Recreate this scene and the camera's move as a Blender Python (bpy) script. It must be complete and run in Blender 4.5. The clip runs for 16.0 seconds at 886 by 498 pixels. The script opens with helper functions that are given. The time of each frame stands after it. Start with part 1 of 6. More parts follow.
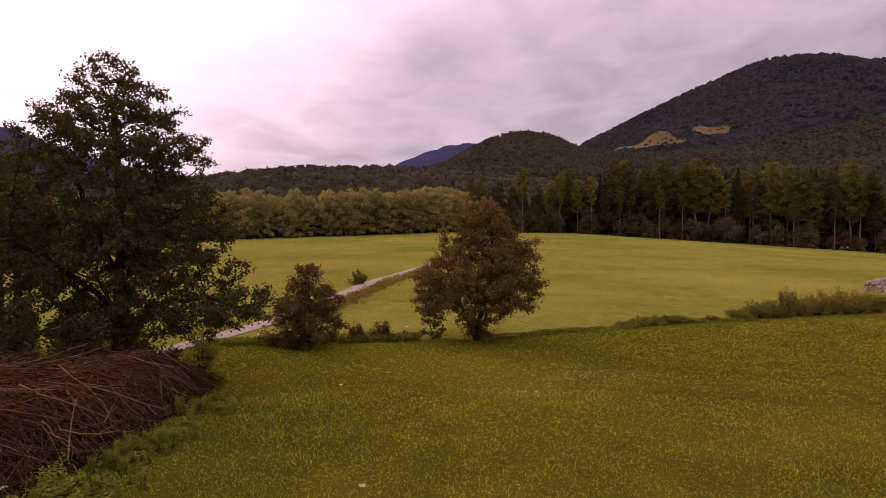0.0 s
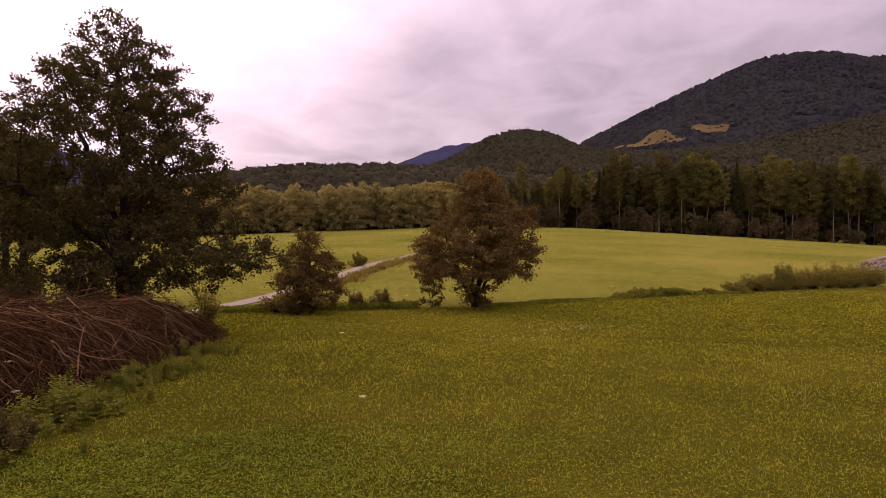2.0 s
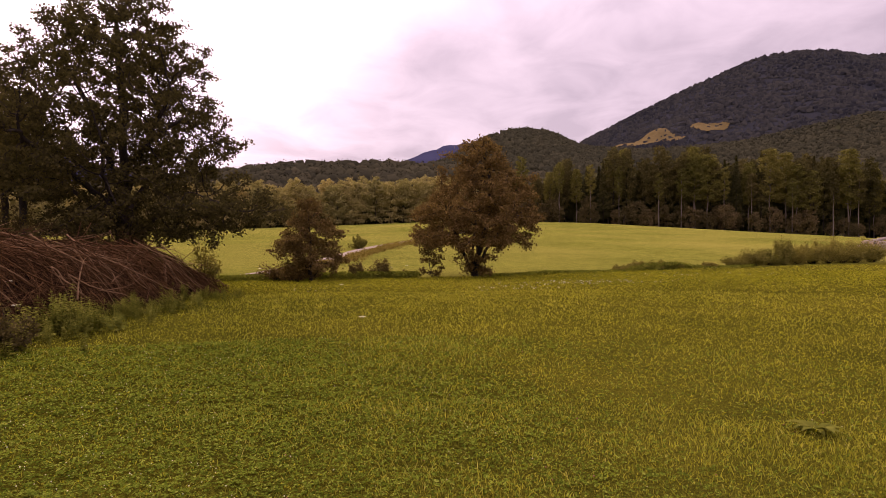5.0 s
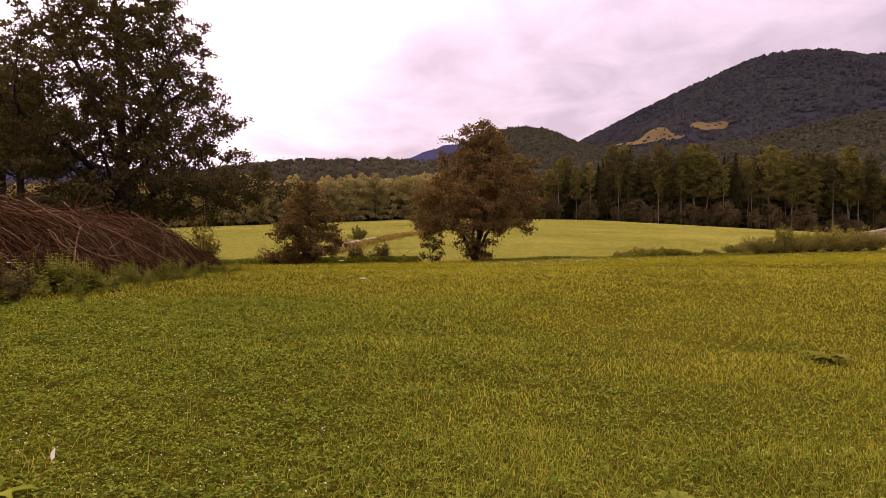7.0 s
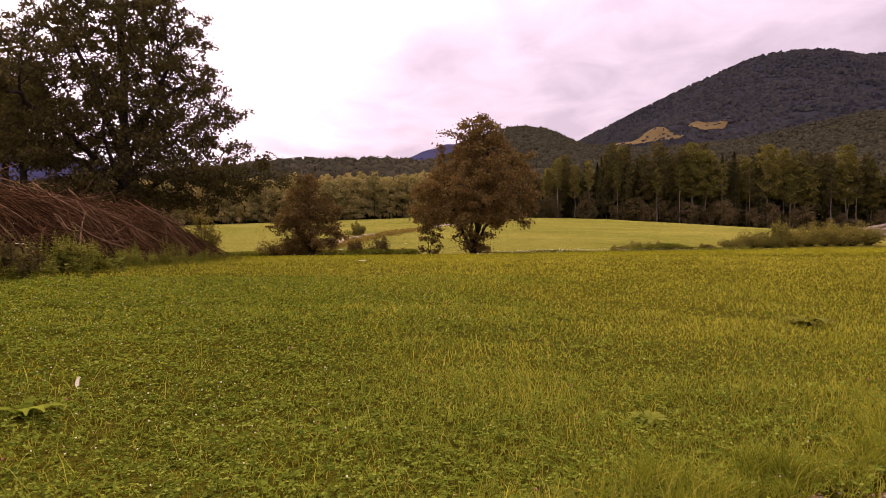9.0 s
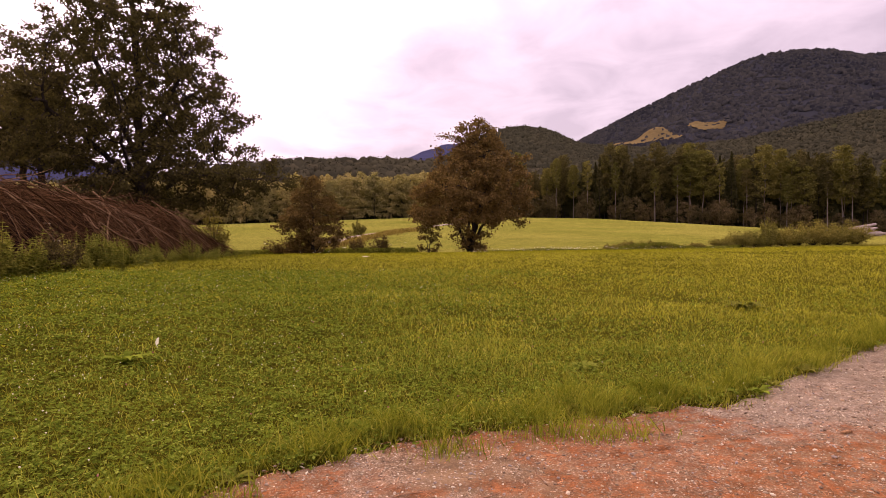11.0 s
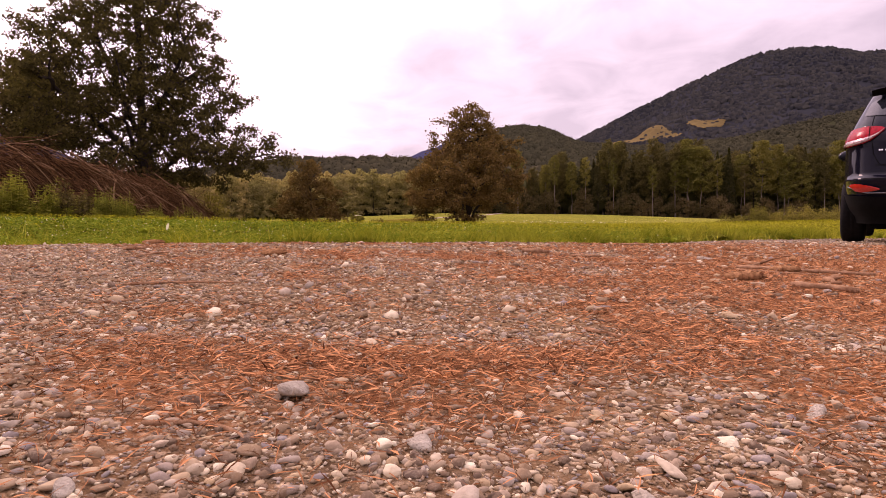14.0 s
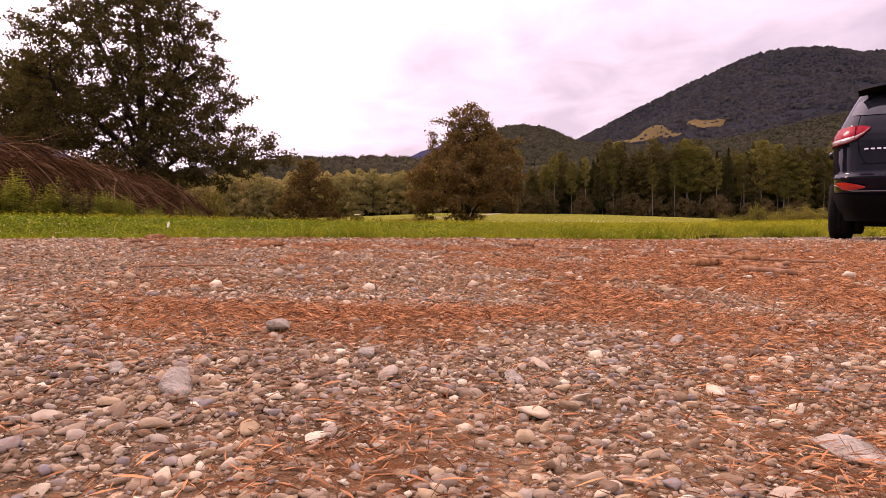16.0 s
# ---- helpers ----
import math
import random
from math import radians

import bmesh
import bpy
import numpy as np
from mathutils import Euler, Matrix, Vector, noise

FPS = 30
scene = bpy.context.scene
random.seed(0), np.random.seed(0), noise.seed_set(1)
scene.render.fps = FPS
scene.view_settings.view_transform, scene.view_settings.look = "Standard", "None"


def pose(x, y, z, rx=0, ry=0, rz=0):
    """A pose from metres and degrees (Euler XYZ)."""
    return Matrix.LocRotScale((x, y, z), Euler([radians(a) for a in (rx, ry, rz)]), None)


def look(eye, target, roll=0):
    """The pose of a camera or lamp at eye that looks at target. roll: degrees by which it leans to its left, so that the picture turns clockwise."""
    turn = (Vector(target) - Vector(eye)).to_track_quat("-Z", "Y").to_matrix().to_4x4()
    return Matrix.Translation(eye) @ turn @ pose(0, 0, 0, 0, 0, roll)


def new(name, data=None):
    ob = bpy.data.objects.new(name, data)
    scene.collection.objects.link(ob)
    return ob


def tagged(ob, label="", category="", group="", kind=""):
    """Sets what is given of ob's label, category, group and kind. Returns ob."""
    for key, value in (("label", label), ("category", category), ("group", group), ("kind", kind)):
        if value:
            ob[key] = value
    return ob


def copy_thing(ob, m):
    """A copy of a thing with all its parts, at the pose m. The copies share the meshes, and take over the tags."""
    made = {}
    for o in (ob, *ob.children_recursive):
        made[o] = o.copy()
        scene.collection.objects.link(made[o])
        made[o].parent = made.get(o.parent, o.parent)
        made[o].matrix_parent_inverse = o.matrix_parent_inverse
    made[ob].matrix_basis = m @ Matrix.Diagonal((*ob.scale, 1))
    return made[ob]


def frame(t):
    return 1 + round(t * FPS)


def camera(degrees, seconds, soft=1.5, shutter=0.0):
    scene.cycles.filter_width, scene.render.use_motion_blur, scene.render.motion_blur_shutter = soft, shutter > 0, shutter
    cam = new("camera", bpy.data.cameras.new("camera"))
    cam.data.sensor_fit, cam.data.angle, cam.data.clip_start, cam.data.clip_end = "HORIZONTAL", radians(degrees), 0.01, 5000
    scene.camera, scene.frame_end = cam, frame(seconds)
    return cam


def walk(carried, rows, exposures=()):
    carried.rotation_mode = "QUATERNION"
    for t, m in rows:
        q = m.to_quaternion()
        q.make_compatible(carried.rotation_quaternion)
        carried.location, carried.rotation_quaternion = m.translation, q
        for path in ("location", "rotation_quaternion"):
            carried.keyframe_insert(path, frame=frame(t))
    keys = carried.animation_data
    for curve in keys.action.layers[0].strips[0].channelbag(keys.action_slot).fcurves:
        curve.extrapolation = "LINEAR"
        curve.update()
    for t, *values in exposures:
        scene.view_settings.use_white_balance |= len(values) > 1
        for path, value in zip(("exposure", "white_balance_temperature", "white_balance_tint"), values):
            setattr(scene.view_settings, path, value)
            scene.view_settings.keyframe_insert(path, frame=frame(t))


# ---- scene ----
cam = camera(70.0, 16.0, soft=0.7)
# seconds, x, y, z, pitch, roll, yaw
PATH = [
    (0, -0.578, 4.315, 7.805, -2.40, -0.26, 0.09),
    (0.5, -0.538, 3.983, 7.396, -2.38, -0.31, 0.10),
    (1, -0.511, 3.782, 6.801, -2.39, -0.35, 0.10),
    (1.5, -0.498, 3.695, 6.140, -2.33, -0.45, 0.10),
    (2, -0.486, 3.599, 5.440, -2.34, -0.53, 0.10),
    (2.5, -0.484, 3.564, 4.913, -2.32, -0.62, 0.10),
    (3, -0.458, 3.493, 4.417, -2.31, -0.70, 0.10),
    (3.5, -0.451, 3.396, 4.085, -2.30, -0.67, 0.12),
    (4, -0.449, 3.347, 3.748, -2.30, -0.75, 0.13),
    (6.5, -0.591, 3.744, 2.251, -2.31, -0.63, 0.02),
    (7, -0.581, 3.676, 1.977, -2.32, -0.70, 0.03),
    (7.5, -0.522, 3.610, 1.720, -2.33, -0.68, 0.02),
    (8, -0.507, 3.580, 1.452, -2.37, -0.67, -0.02),
    (8.5, -0.503, 3.553, 1.422, -2.34, -0.69, -0.04),
    (9, -0.539, 3.211, 1.506, -2.35, -0.67, -0.05),
    (11.5, -0.367, 1.001, 1.467, -2.37, -0.71, -0.08),
    (12, -0.295, 0.678, 1.240, -2.44, -0.62, -0.11),
    (12.5, -0.223, 0.484, 0.913, -2.43, -0.67, -0.12),
    (13, -0.172, 0.313, 0.453, -2.38, -0.78, -0.11),
    (13.5, -0.126, 0.236, 0.154, -2.37, -0.94, -0.11),
    (14, -0.046, 0.138, 0.128, -2.36, -0.97, -0.07),
    (14.5, 0.004, 0.100, 0.238, -2.36, -0.90, -0.05),
    (15, -0.026, 0.076, 0.192, -2.38, -0.90, -0.07),
    (15.5, -0.030, 0.028, 0.054, -2.40, -1.01, -0.08),
    (16, 0.000, 0.000, 0.103, -2.37, -0.97, -0.08),
]

EXPOSURES = [(0.0, -0.09, 7650, 58), (3.5, 0.23, 7650, 58), (7.0, 0.52, 7650, 58), (11.5, 0.60, 7650, 58), (16.0, 0.70, 7650, 58)]
walk(cam, [(t, pose(x, y, z, 90, 0, yaw) @ pose(0, 0, 0, pitch, 0, 0) @ pose(0, 0, 0, 0, 0, roll)) for t, x, y, z, pitch, roll, yaw in PATH], EXPOSURES)

# ---------- world and sun: bright overcast, the sun behind thin cloud ahead to the left ----------
SUN_AZ, SUN_EL = -36.0, 34.0  # degrees; azimuth from +y towards +x
sun_way = Vector((math.sin(radians(SUN_AZ)) * math.cos(radians(SUN_EL)), math.cos(radians(SUN_AZ)) * math.cos(radians(SUN_EL)), math.sin(radians(SUN_EL))))


class Nodes:
    """Short hand for building node trees."""

    def __init__(self, tree):
        self.tree = tree
        tree.nodes.clear()

    def add(self, kind, **given):
        n = self.tree.nodes.new(kind)
        for key, value in given.items():
            if key in ("noise_dimensions", "operation", "blend_type", "data_type", "feature", "sky_type", "sun_disc", "interpolation", "distance", "use_clamp", "clamp"):
                if key == "noise_dimensions":
                    n.noise_dimensions = value
                elif key == "operation":
                    n.operation = value
                elif key == "blend_type":
                    n.blend_type = value
                elif key == "data_type":
                    n.data_type = value
                elif key == "feature":
                    n.feature = value
                elif key == "sky_type":
                    n.sky_type = value
                elif key == "sun_disc":
                    n.sun_disc = value
                elif key == "clamp":
                    n.clamp = value
        return n

    def put(self, value, socket):
        if isinstance(value, bpy.types.NodeSocket):
            self.tree.links.new(value, socket)
        else:
            socket.default_value = value

    def math(self, op, a, b=0.0, c=0.0):
        n = self.add("ShaderNodeMath", operation=op)
        for v, k in zip((a, b, c), n.inputs):
            self.put(v, k)
        return n.outputs[0]

    def noise(self, vec, scale, detail=4.0, rough=0.55, warp=0.0):
        n = self.add("ShaderNodeTexNoise")
        if vec is not None:
            self.put(vec, n.inputs["Vector"])
        for k, v in (("Scale", scale), ("Detail", detail), ("Roughness", rough), ("Distortion", warp)):
            self.put(v, n.inputs[k])
        return n.outputs["Fac"]

    def voronoi(self, vec, scale, feature="F1"):
        n = self.add("ShaderNodeTexVoronoi", feature=feature)
        self.put(vec, n.inputs["Vector"])
        self.put(scale, n.inputs["Scale"])
        return n

    def step(self, value, lo, hi, a=0.0, b=1.0):
        n = self.add("ShaderNodeMapRange")
        for v, k in zip((value, lo, hi, a, b), n.inputs):
            self.put(v, k)
        return n.outputs[0]

    def mix(self, fac, a, b, blend="MIX"):
        n = self.add("ShaderNodeMixRGB", blend_type=blend)
        for v, k in zip((fac, a, b), n.inputs):
            self.put(v if isinstance(v, (float, int, bpy.types.NodeSocket)) else (*v[:3], 1.0), k)
        return n.outputs[0]

    def coords(self, which="Object"):
        return self.add("ShaderNodeTexCoord").outputs[which]

    def scaled(self, vec, sx, sy, sz):
        n = self.add("ShaderNodeMapping")
        self.put(vec, n.inputs["Vector"])
        n.inputs["Scale"].default_value = (sx, sy, sz)
        return n.outputs[0]

    def bump(self, height, strength, distance, normal=None):
        n = self.add("ShaderNodeBump")
        self.put(height, n.inputs["Height"])
        n.inputs["Strength"].default_value = strength
        n.inputs["Distance"].default_value = distance
        if normal is not None:
            self.put(normal, n.inputs["Normal"])
        return n.outputs[0]


world = bpy.data.worlds.new("overcast_sky")
scene.world = world
world.use_nodes = True
w = Nodes(world.node_tree)
sky = w.add("ShaderNodeTexSky", sky_type="NISHITA", sun_disc=False)
sky.sun_elevation, sky.sun_rotation = radians(SUN_EL), radians(SUN_AZ)
way = w.coords("Generated")
sep = w.add("ShaderNodeSeparateXYZ")
w.put(way, sep.inputs[0])
high = w.math("MAXIMUM", sep.outputs[2], 0.0)
low = w.math("ADD", high, 0.16)
flat = w.add("ShaderNodeCombineXYZ")
w.put(w.math("DIVIDE", sep.outputs[0], low), flat.inputs[0])
w.put(w.math("DIVIDE", sep.outputs[1], low), flat.inputs[1])
plane = w.scaled(flat.outputs[0], 1.0, 0.85, 1.0)
big = w.noise(plane, 0.75, 5.0, 0.5, 0.6)
fine = w.noise(plane, 2.8, 5.0, 0.55, 0.6)
cover = w.step(w.math("ADD", w.math("MULTIPLY", big, 0.65), w.math("MULTIPLY", fine, 0.35)), 0.40, 0.60)
cloud = w.mix(cover, (0.385, 0.432, 0.480), (0.625, 0.695, 0.748))
dot = w.add("ShaderNodeVectorMath", operation="DOT_PRODUCT")
w.put(way, dot.inputs[0])
dot.inputs[1].default_value = sun_way
glow = w.math("POWER", w.step(dot.outputs["Value"], 0.79, 1.0), 1.4)
# an overcast sky is some three times as bright overhead as at the horizon
dome = w.step(high, 0.25, 0.95, 1.0, 3.0)
dome_rgb = w.add("ShaderNodeCombineXYZ")
for k in range(3):
    w.put(dome, dome_rgb.inputs[k])
cloud = w.mix(1.0, cloud, dome_rgb.outputs[0], "MULTIPLY")
lit = w.mix(1.0, cloud, w.mix(glow, (0.0, 0.0, 0.0), (1.45, 1.5, 1.5)), "ADD")
thin = w.add("ShaderNodeMixRGB")
thin.inputs[0].default_value = 0.92
skycol = w.mix(1.0, sky.outputs[0], (0.1, 0.1, 0.1), "MULTIPLY")
w.put(skycol, thin.inputs[1])
w.put(lit, thin.inputs[2])
back = w.add("ShaderNodeBackground")
w.put(thin.outputs[0], back.inputs[0])
back.inputs[1].default_value = 1.0
w.put(back.outputs[0], w.add("ShaderNodeOutputWorld").inputs[0])

sun = new("sun", bpy.data.lights.new("sun", "SUN"))
sun.data.energy, sun.data.angle, sun.data.color = 1.6, radians(14), (1.0, 0.90, 0.77)
sun.matrix_basis = look(sun_way * 50, (0, 0, 0))


# ---------- materials ----------
def surface(name, build):
    m = bpy.data.materials.new(name)
    m.use_nodes = True
    n = Nodes(m.node_tree)
    out = n.add("ShaderNodeOutputMaterial")
    n.put(build(n), out.inputs[0])
    return m


def principled(n, colour, rough=0.7, metal=0.0, normal=None, coat=0.0, spec=0.5):
    p = n.add("ShaderNodeBsdfPrincipled")
    n.put(colour if isinstance(colour, bpy.types.NodeSocket) else (*colour, 1.0), p.inputs["Base Color"])
    n.put(rough, p.inputs["Roughness"])
    n.put(metal, p.inputs["Metallic"])
    p.inputs["Coat Weight"].default_value = coat
    p.inputs["Specular IOR Level"].default_value = spec
    if normal is not None:
        n.put(normal, p.inputs["Normal"])
    return p.outputs[0]


def matte(n, colour, normal=None):
    """A dull surface without any sheen."""
    d = n.add("ShaderNodeBsdfDiffuse")
    n.put(colour if isinstance(colour, bpy.types.NodeSocket) else (*colour, 1.0), d.inputs["Color"])
    d.inputs["Roughness"].default_value = 0.6
    if normal is not None:
        n.put(normal, d.inputs["Normal"])
    return d.outputs[0]


def leafy(name, dark, light, odd, through_light=0.3, patch=0.35):
    """Foliage: colour varies leaf by leaf, plant by plant and in patches; light shines through."""

    def build(n):
        isl = n.add("ShaderNodeNewGeometry").outputs["Random Per Island"]
        obj = n.add("ShaderNodeObjectInfo").outputs["Random"]
        spot = n.noise(n.coords("Object"), patch, 3.0)
        c = n.mix(n.step(n.math("ADD", n.math("MULTIPLY", isl, 0.6), n.math("MULTIPLY", spot, 0.8)), 0.3, 1.05), dark, light)
        c = n.mix(n.math("MULTIPLY", n.step(isl, 0.86, 1.0), 0.7), c, odd)
        c = n.mix(1.0, c, n.mix(obj, (0.75, 0.78, 0.75), (1.2, 1.12, 1.1)), "MULTIPLY")
        d = matte(n, c)
        t = n.add("ShaderNodeBsdfTranslucent")
        n.put(n.mix(1.0, c, (1.1, 1.2, 0.7), "MULTIPLY"), t.inputs[0])
        m = n.add("ShaderNodeMixShader")
        m.inputs[0].default_value = through_light
        n.put(d, m.inputs[1])
        n.put(t.outputs[0], m.inputs[2])
        return m.outputs[0]

    return surface(name, build)


def barky(name, dark, light, scale=6.0, island=0.35):
    def build(n):
        v = n.scaled(n.coords("Object"), 1.0, 1.0, 0.25)
        f = n.noise(v, scale, 6.0, 0.65)
        isl = n.add("ShaderNodeNewGeometry").outputs["Random Per Island"]
        c = n.mix(n.step(n.math("ADD", f, n.math("MULTIPLY", n.math("POWER", isl, 2.0), island)), 0.35, 0.6 + 0.85 * island), dark, light)
        return matte(n, c, n.bump(f, 0.6, 0.02))

    return surface(name, build)


def grassy(name, shift=1.0):
    """Meadow turf seen between and beyond the blades: olive green, yellowed patches, small gaps with their shade in the
    colour.
    """

    def build(n):
        v = n.coords("Object")
        wide = n.noise(v, 0.035, 4.0, 0.55, 0.4)
        mid = n.noise(v, 0.35, 4.0, 0.6)
        fine = n.noise(n.scaled(v, 1.0, 0.6, 1.0), 6.0, 6.0, 0.75)
        speck = n.noise(v, 21.0, 3.0, 0.7)
        c = n.mix(n.step(mid, 0.3, 0.7), (0.040, 0.042, 0.006), (0.088, 0.080, 0.009))
        c = n.mix(n.step(wide, 0.47, 0.72, 0.0, 0.7), c, (0.185, 0.150, 0.018))
        # beyond the ditch the field is mown and paler
        sep = n.add("ShaderNodeSeparateXYZ")
        n.put(v, sep.inputs[0])
        plot = n.noise(n.scaled(v, 1.0, 2.6, 1.0), 0.022, 4.0, 0.6)
        mown = n.mix(n.step(n.math("ADD", n.math("MULTIPLY", mid, 0.4), n.math("MULTIPLY", plot, 0.7)), 0.40, 0.70), (0.135, 0.150, 0.026), (0.225, 0.224, 0.042))
        sward = n.noise(v, 0.9, 5.0, 0.7)
        mown = n.mix(1.0, mown, n.mix(n.step(sward, 0.32, 0.68), (0.74, 0.76, 0.7), (1.24, 1.22, 1.2)), "MULTIPLY")
        mown = n.mix(n.step(wide, 0.40, 0.70, 0.0, 0.85), mown, (0.285, 0.254, 0.056))
        run = n.math("SUBTRACT", sep.outputs[0], 3.4)
        bend = n.math("ADD", n.math("MULTIPLY", n.math("MINIMUM", n.math("MAXIMUM", run, 0.0), 16.6), 0.47), n.math("MULTIPLY", n.math("MAXIMUM", n.math("SUBTRACT", run, 16.6), 0.0), 0.24))
        past = n.math("SUBTRACT", sep.outputs[1], n.math("ADD", bend, n.math("MULTIPLY", n.math("MINIMUM", run, 0.0), 0.16)))
        c = n.mix(n.step(past, 51.6, 53.0), c, mown)
        c = n.mix(n.step(fine, 0.35, 0.72, 0.6, 0.0), c, (0.059, 0.059, 0.006))
        c = n.mix(1.0, c, n.mix(n.step(speck, 0.36, 0.64), (0.55, 0.55, 0.5), (1.45, 1.42, 1.4)), "MULTIPLY")
        # fine dark specks paint the shadow between leaves and blades
        tiny = n.noise(v, 75.0, 3.0, 0.7)
        c = n.mix(1.0, c, n.mix(n.step(tiny, 0.38, 0.62), (0.45, 0.45, 0.45), (1.5, 1.5, 1.45)), "MULTIPLY")
        c = n.mix(1.0, c, (shift, shift, shift), "MULTIPLY")
        return matte(n, c, n.bump(fine, 0.6, 0.12))

    return surface(name, build)


def plain(name, colour, rough=0.6, metal=0.0, coat=0.0, vary=0.15, scale=8.0, spec=0.5):
    def build(n):
        f = n.noise(n.coords("Object"), scale, 4.0)
        c = n.mix(n.step(f, 0.3, 0.7), tuple(v * (1 - vary) for v in colour), tuple(min(1.0, v * (1 + vary)) for v in colour))
        return principled(n, c, rough, metal, coat=coat, spec=spec)

    return surface(name, build)


M_TURF = grassy("meadow_turf", 1.12)
M_OAK = leafy("oak_leaf", (0.080, 0.050, 0.021), (0.195, 0.128, 0.047), (0.24, 0.160, 0.060))
M_BIGOAK = leafy("broad_leaf", (0.046, 0.037, 0.017), (0.125, 0.100, 0.036), (0.17, 0.132, 0.05))
M_BUSH = leafy("shrub_leaf", (0.120, 0.106, 0.026), (0.265, 0.228, 0.054), (0.31, 0.26, 0.08))
M_WEED = leafy("weed_leaf", (0.080, 0.090, 0.014), (0.265, 0.265, 0.042), (0.40, 0.36, 0.08))
M_WOOD_L = leafy("grove_leaf", (0.228, 0.186, 0.084), (0.444, 0.372, 0.150), (0.480, 0.390, 0.168), patch=0.12)
M_WOOD_R = leafy("forest_leaf", (0.057, 0.050, 0.023), (0.145, 0.124, 0.047), (0.18, 0.148, 0.058), patch=0.12)
M_WOOD_PALE = leafy("pale_forest_leaf", (0.100, 0.092, 0.030), (0.205, 0.185, 0.052), (0.23, 0.20, 0.065), patch=0.12)
M_UNDER = leafy("forest_shrub_leaf", (0.080, 0.062, 0.033), (0.190, 0.145, 0.068), (0.22, 0.162, 0.072), patch=0.12)
M_SPRUCE = leafy("conifer_needle", (0.044, 0.042, 0.020), (0.105, 0.096, 0.040), (0.11, 0.10, 0.04), 0.12, 0.12)
M_BARK = barky("dark_bark", (0.018, 0.014, 0.011), (0.06, 0.048, 0.04))
M_BARK_PALE = barky("pale_bark", (0.13, 0.105, 0.085), (0.30, 0.25, 0.21))


# ---------- mesh helpers ----------
def mesh_np(name, verts, faces):
    """A mesh from arrays: verts (n, 3) and faces (m, k), all with k corners."""
    verts, faces = np.asarray(verts, np.float32), np.asarray(faces, np.int32)
    me = bpy.data.meshes.new(name)
    me.vertices.add(len(verts))
    me.vertices.foreach_set("co", verts.ravel())
    k = faces.shape[1]
    me.loops.add(faces.size)
    me.loops.foreach_set("vertex_index", faces.ravel())
    me.polygons.add(len(faces))
    me.polygons.foreach_set("loop_start", np.arange(0, faces.size, k, dtype=np.int32))
    me.update(calc_edges=True)
    return me


def smooth_mesh(me):
    me.polygons.foreach_set("use_smooth", np.ones(len(me.polygons), bool))
    return me


def piece(name, me, material, parent=None, label="", kind=""):
    ob = new(name, me)
    if me.materials:
        me.materials[0] = material
    else:
        me.materials.append(material)
    ob.parent = parent
    return tagged(ob, label, "", "", kind)


def part(name, bm, material, parent=None, label="", smooth=False):
    me = bpy.data.meshes.new(name)
    bm.to_mesh(me)
    bm.free()
    if smooth:
        smooth_mesh(me)
    return piece(name, me, material, parent, label)


def empty(name, m):
    ob = new(name)
    ob.empty_display_size = 0.2
    ob.matrix_basis = m
    return ob


class Soup:
    """Gathers tubes and other pieces of one mesh, as triangles."""

    def __init__(self):
        self.v, self.f, self.n = [], [], 0

    def add(self, v, f):
        v, f = np.asarray(v, float), np.asarray(f, int)
        self.v.append(v)
        self.f.append(f + self.n)
        self.n += len(v)

    def tube(self, pts, radii, sides=5):
        pts, radii = np.asarray(pts, float), np.asarray(radii, float)
        k = len(pts)
        d = np.gradient(pts, axis=0)
        d /= np.linalg.norm(d, axis=1)[:, None] + 1e-9
        ref = np.array([0.0, 0.0, 1.0]) if abs(d[0, 2]) < 0.8 else np.array([1.0, 0.0, 0.0])
        a = np.cross(d, ref)
        a /= np.linalg.norm(a, axis=1)[:, None] + 1e-9
        b = np.cross(d, a)
        ang = np.arange(sides) * 2 * np.pi / sides
        ring = a[:, None] * np.cos(ang)[None, :, None] + b[:, None] * np.sin(ang)[None, :, None]
        v = (pts[:, None] + ring * radii[:, None, None]).reshape(-1, 3)
        f = []
        for i in range(k - 1):
            for j in range(sides):
                p, q = i * sides + j, i * sides + (j + 1) % sides
                f += [(p, q, p + sides), (q, q + sides, p + sides)]
        for j in range(1, sides - 1):
            f += [(0, j + 1, j), ((k - 1) * sides, (k - 1) * sides + j, (k - 1) * sides + j + 1)]
        self.add(v, f)

    def mesh(self, name):
        return mesh_np(name, np.concatenate(self.v), np.concatenate(self.f))


def unit(v):
    return v / (np.linalg.norm(v, axis=-1, keepdims=True) + 1e-9)


def leaves_at(rng, centres, size, spread=0.6, flat=0.5):
    """Diamond leaves with a fold, one at each centre. Returns verts and triangles."""
    n = len(centres)
    nor = rng.normal(size=(n, 3))
    nor[:, 2] += flat
    nor = unit(nor)
    u = unit(np.cross(nor, rng.normal(size=(n, 3))))
    w_ = np.cross(nor, u)
    s = (size * rng.uniform(1 - spread * 0.6, 1 + spread * 0.6, n))[:, None]
    v = np.stack([centres - u * s * 0.55, centres + w_ * s * 0.34 + nor * s * 0.10, centres + u * s * 0.55, centres - w_ * s * 0.34 + nor * s * 0.10], 1).reshape(-1, 3)
    i = np.arange(n)[:, None] * 4
    f = np.stack([i + [0, 1, 2], i + [0, 2, 3]], 1).reshape(-1, 3)
    return v, f


def smoothstep(v, a, b):
    t = np.clip((np.asarray(v, float) - a) / (b - a), 0, 1)
    return t * t * (3 - 2 * t)


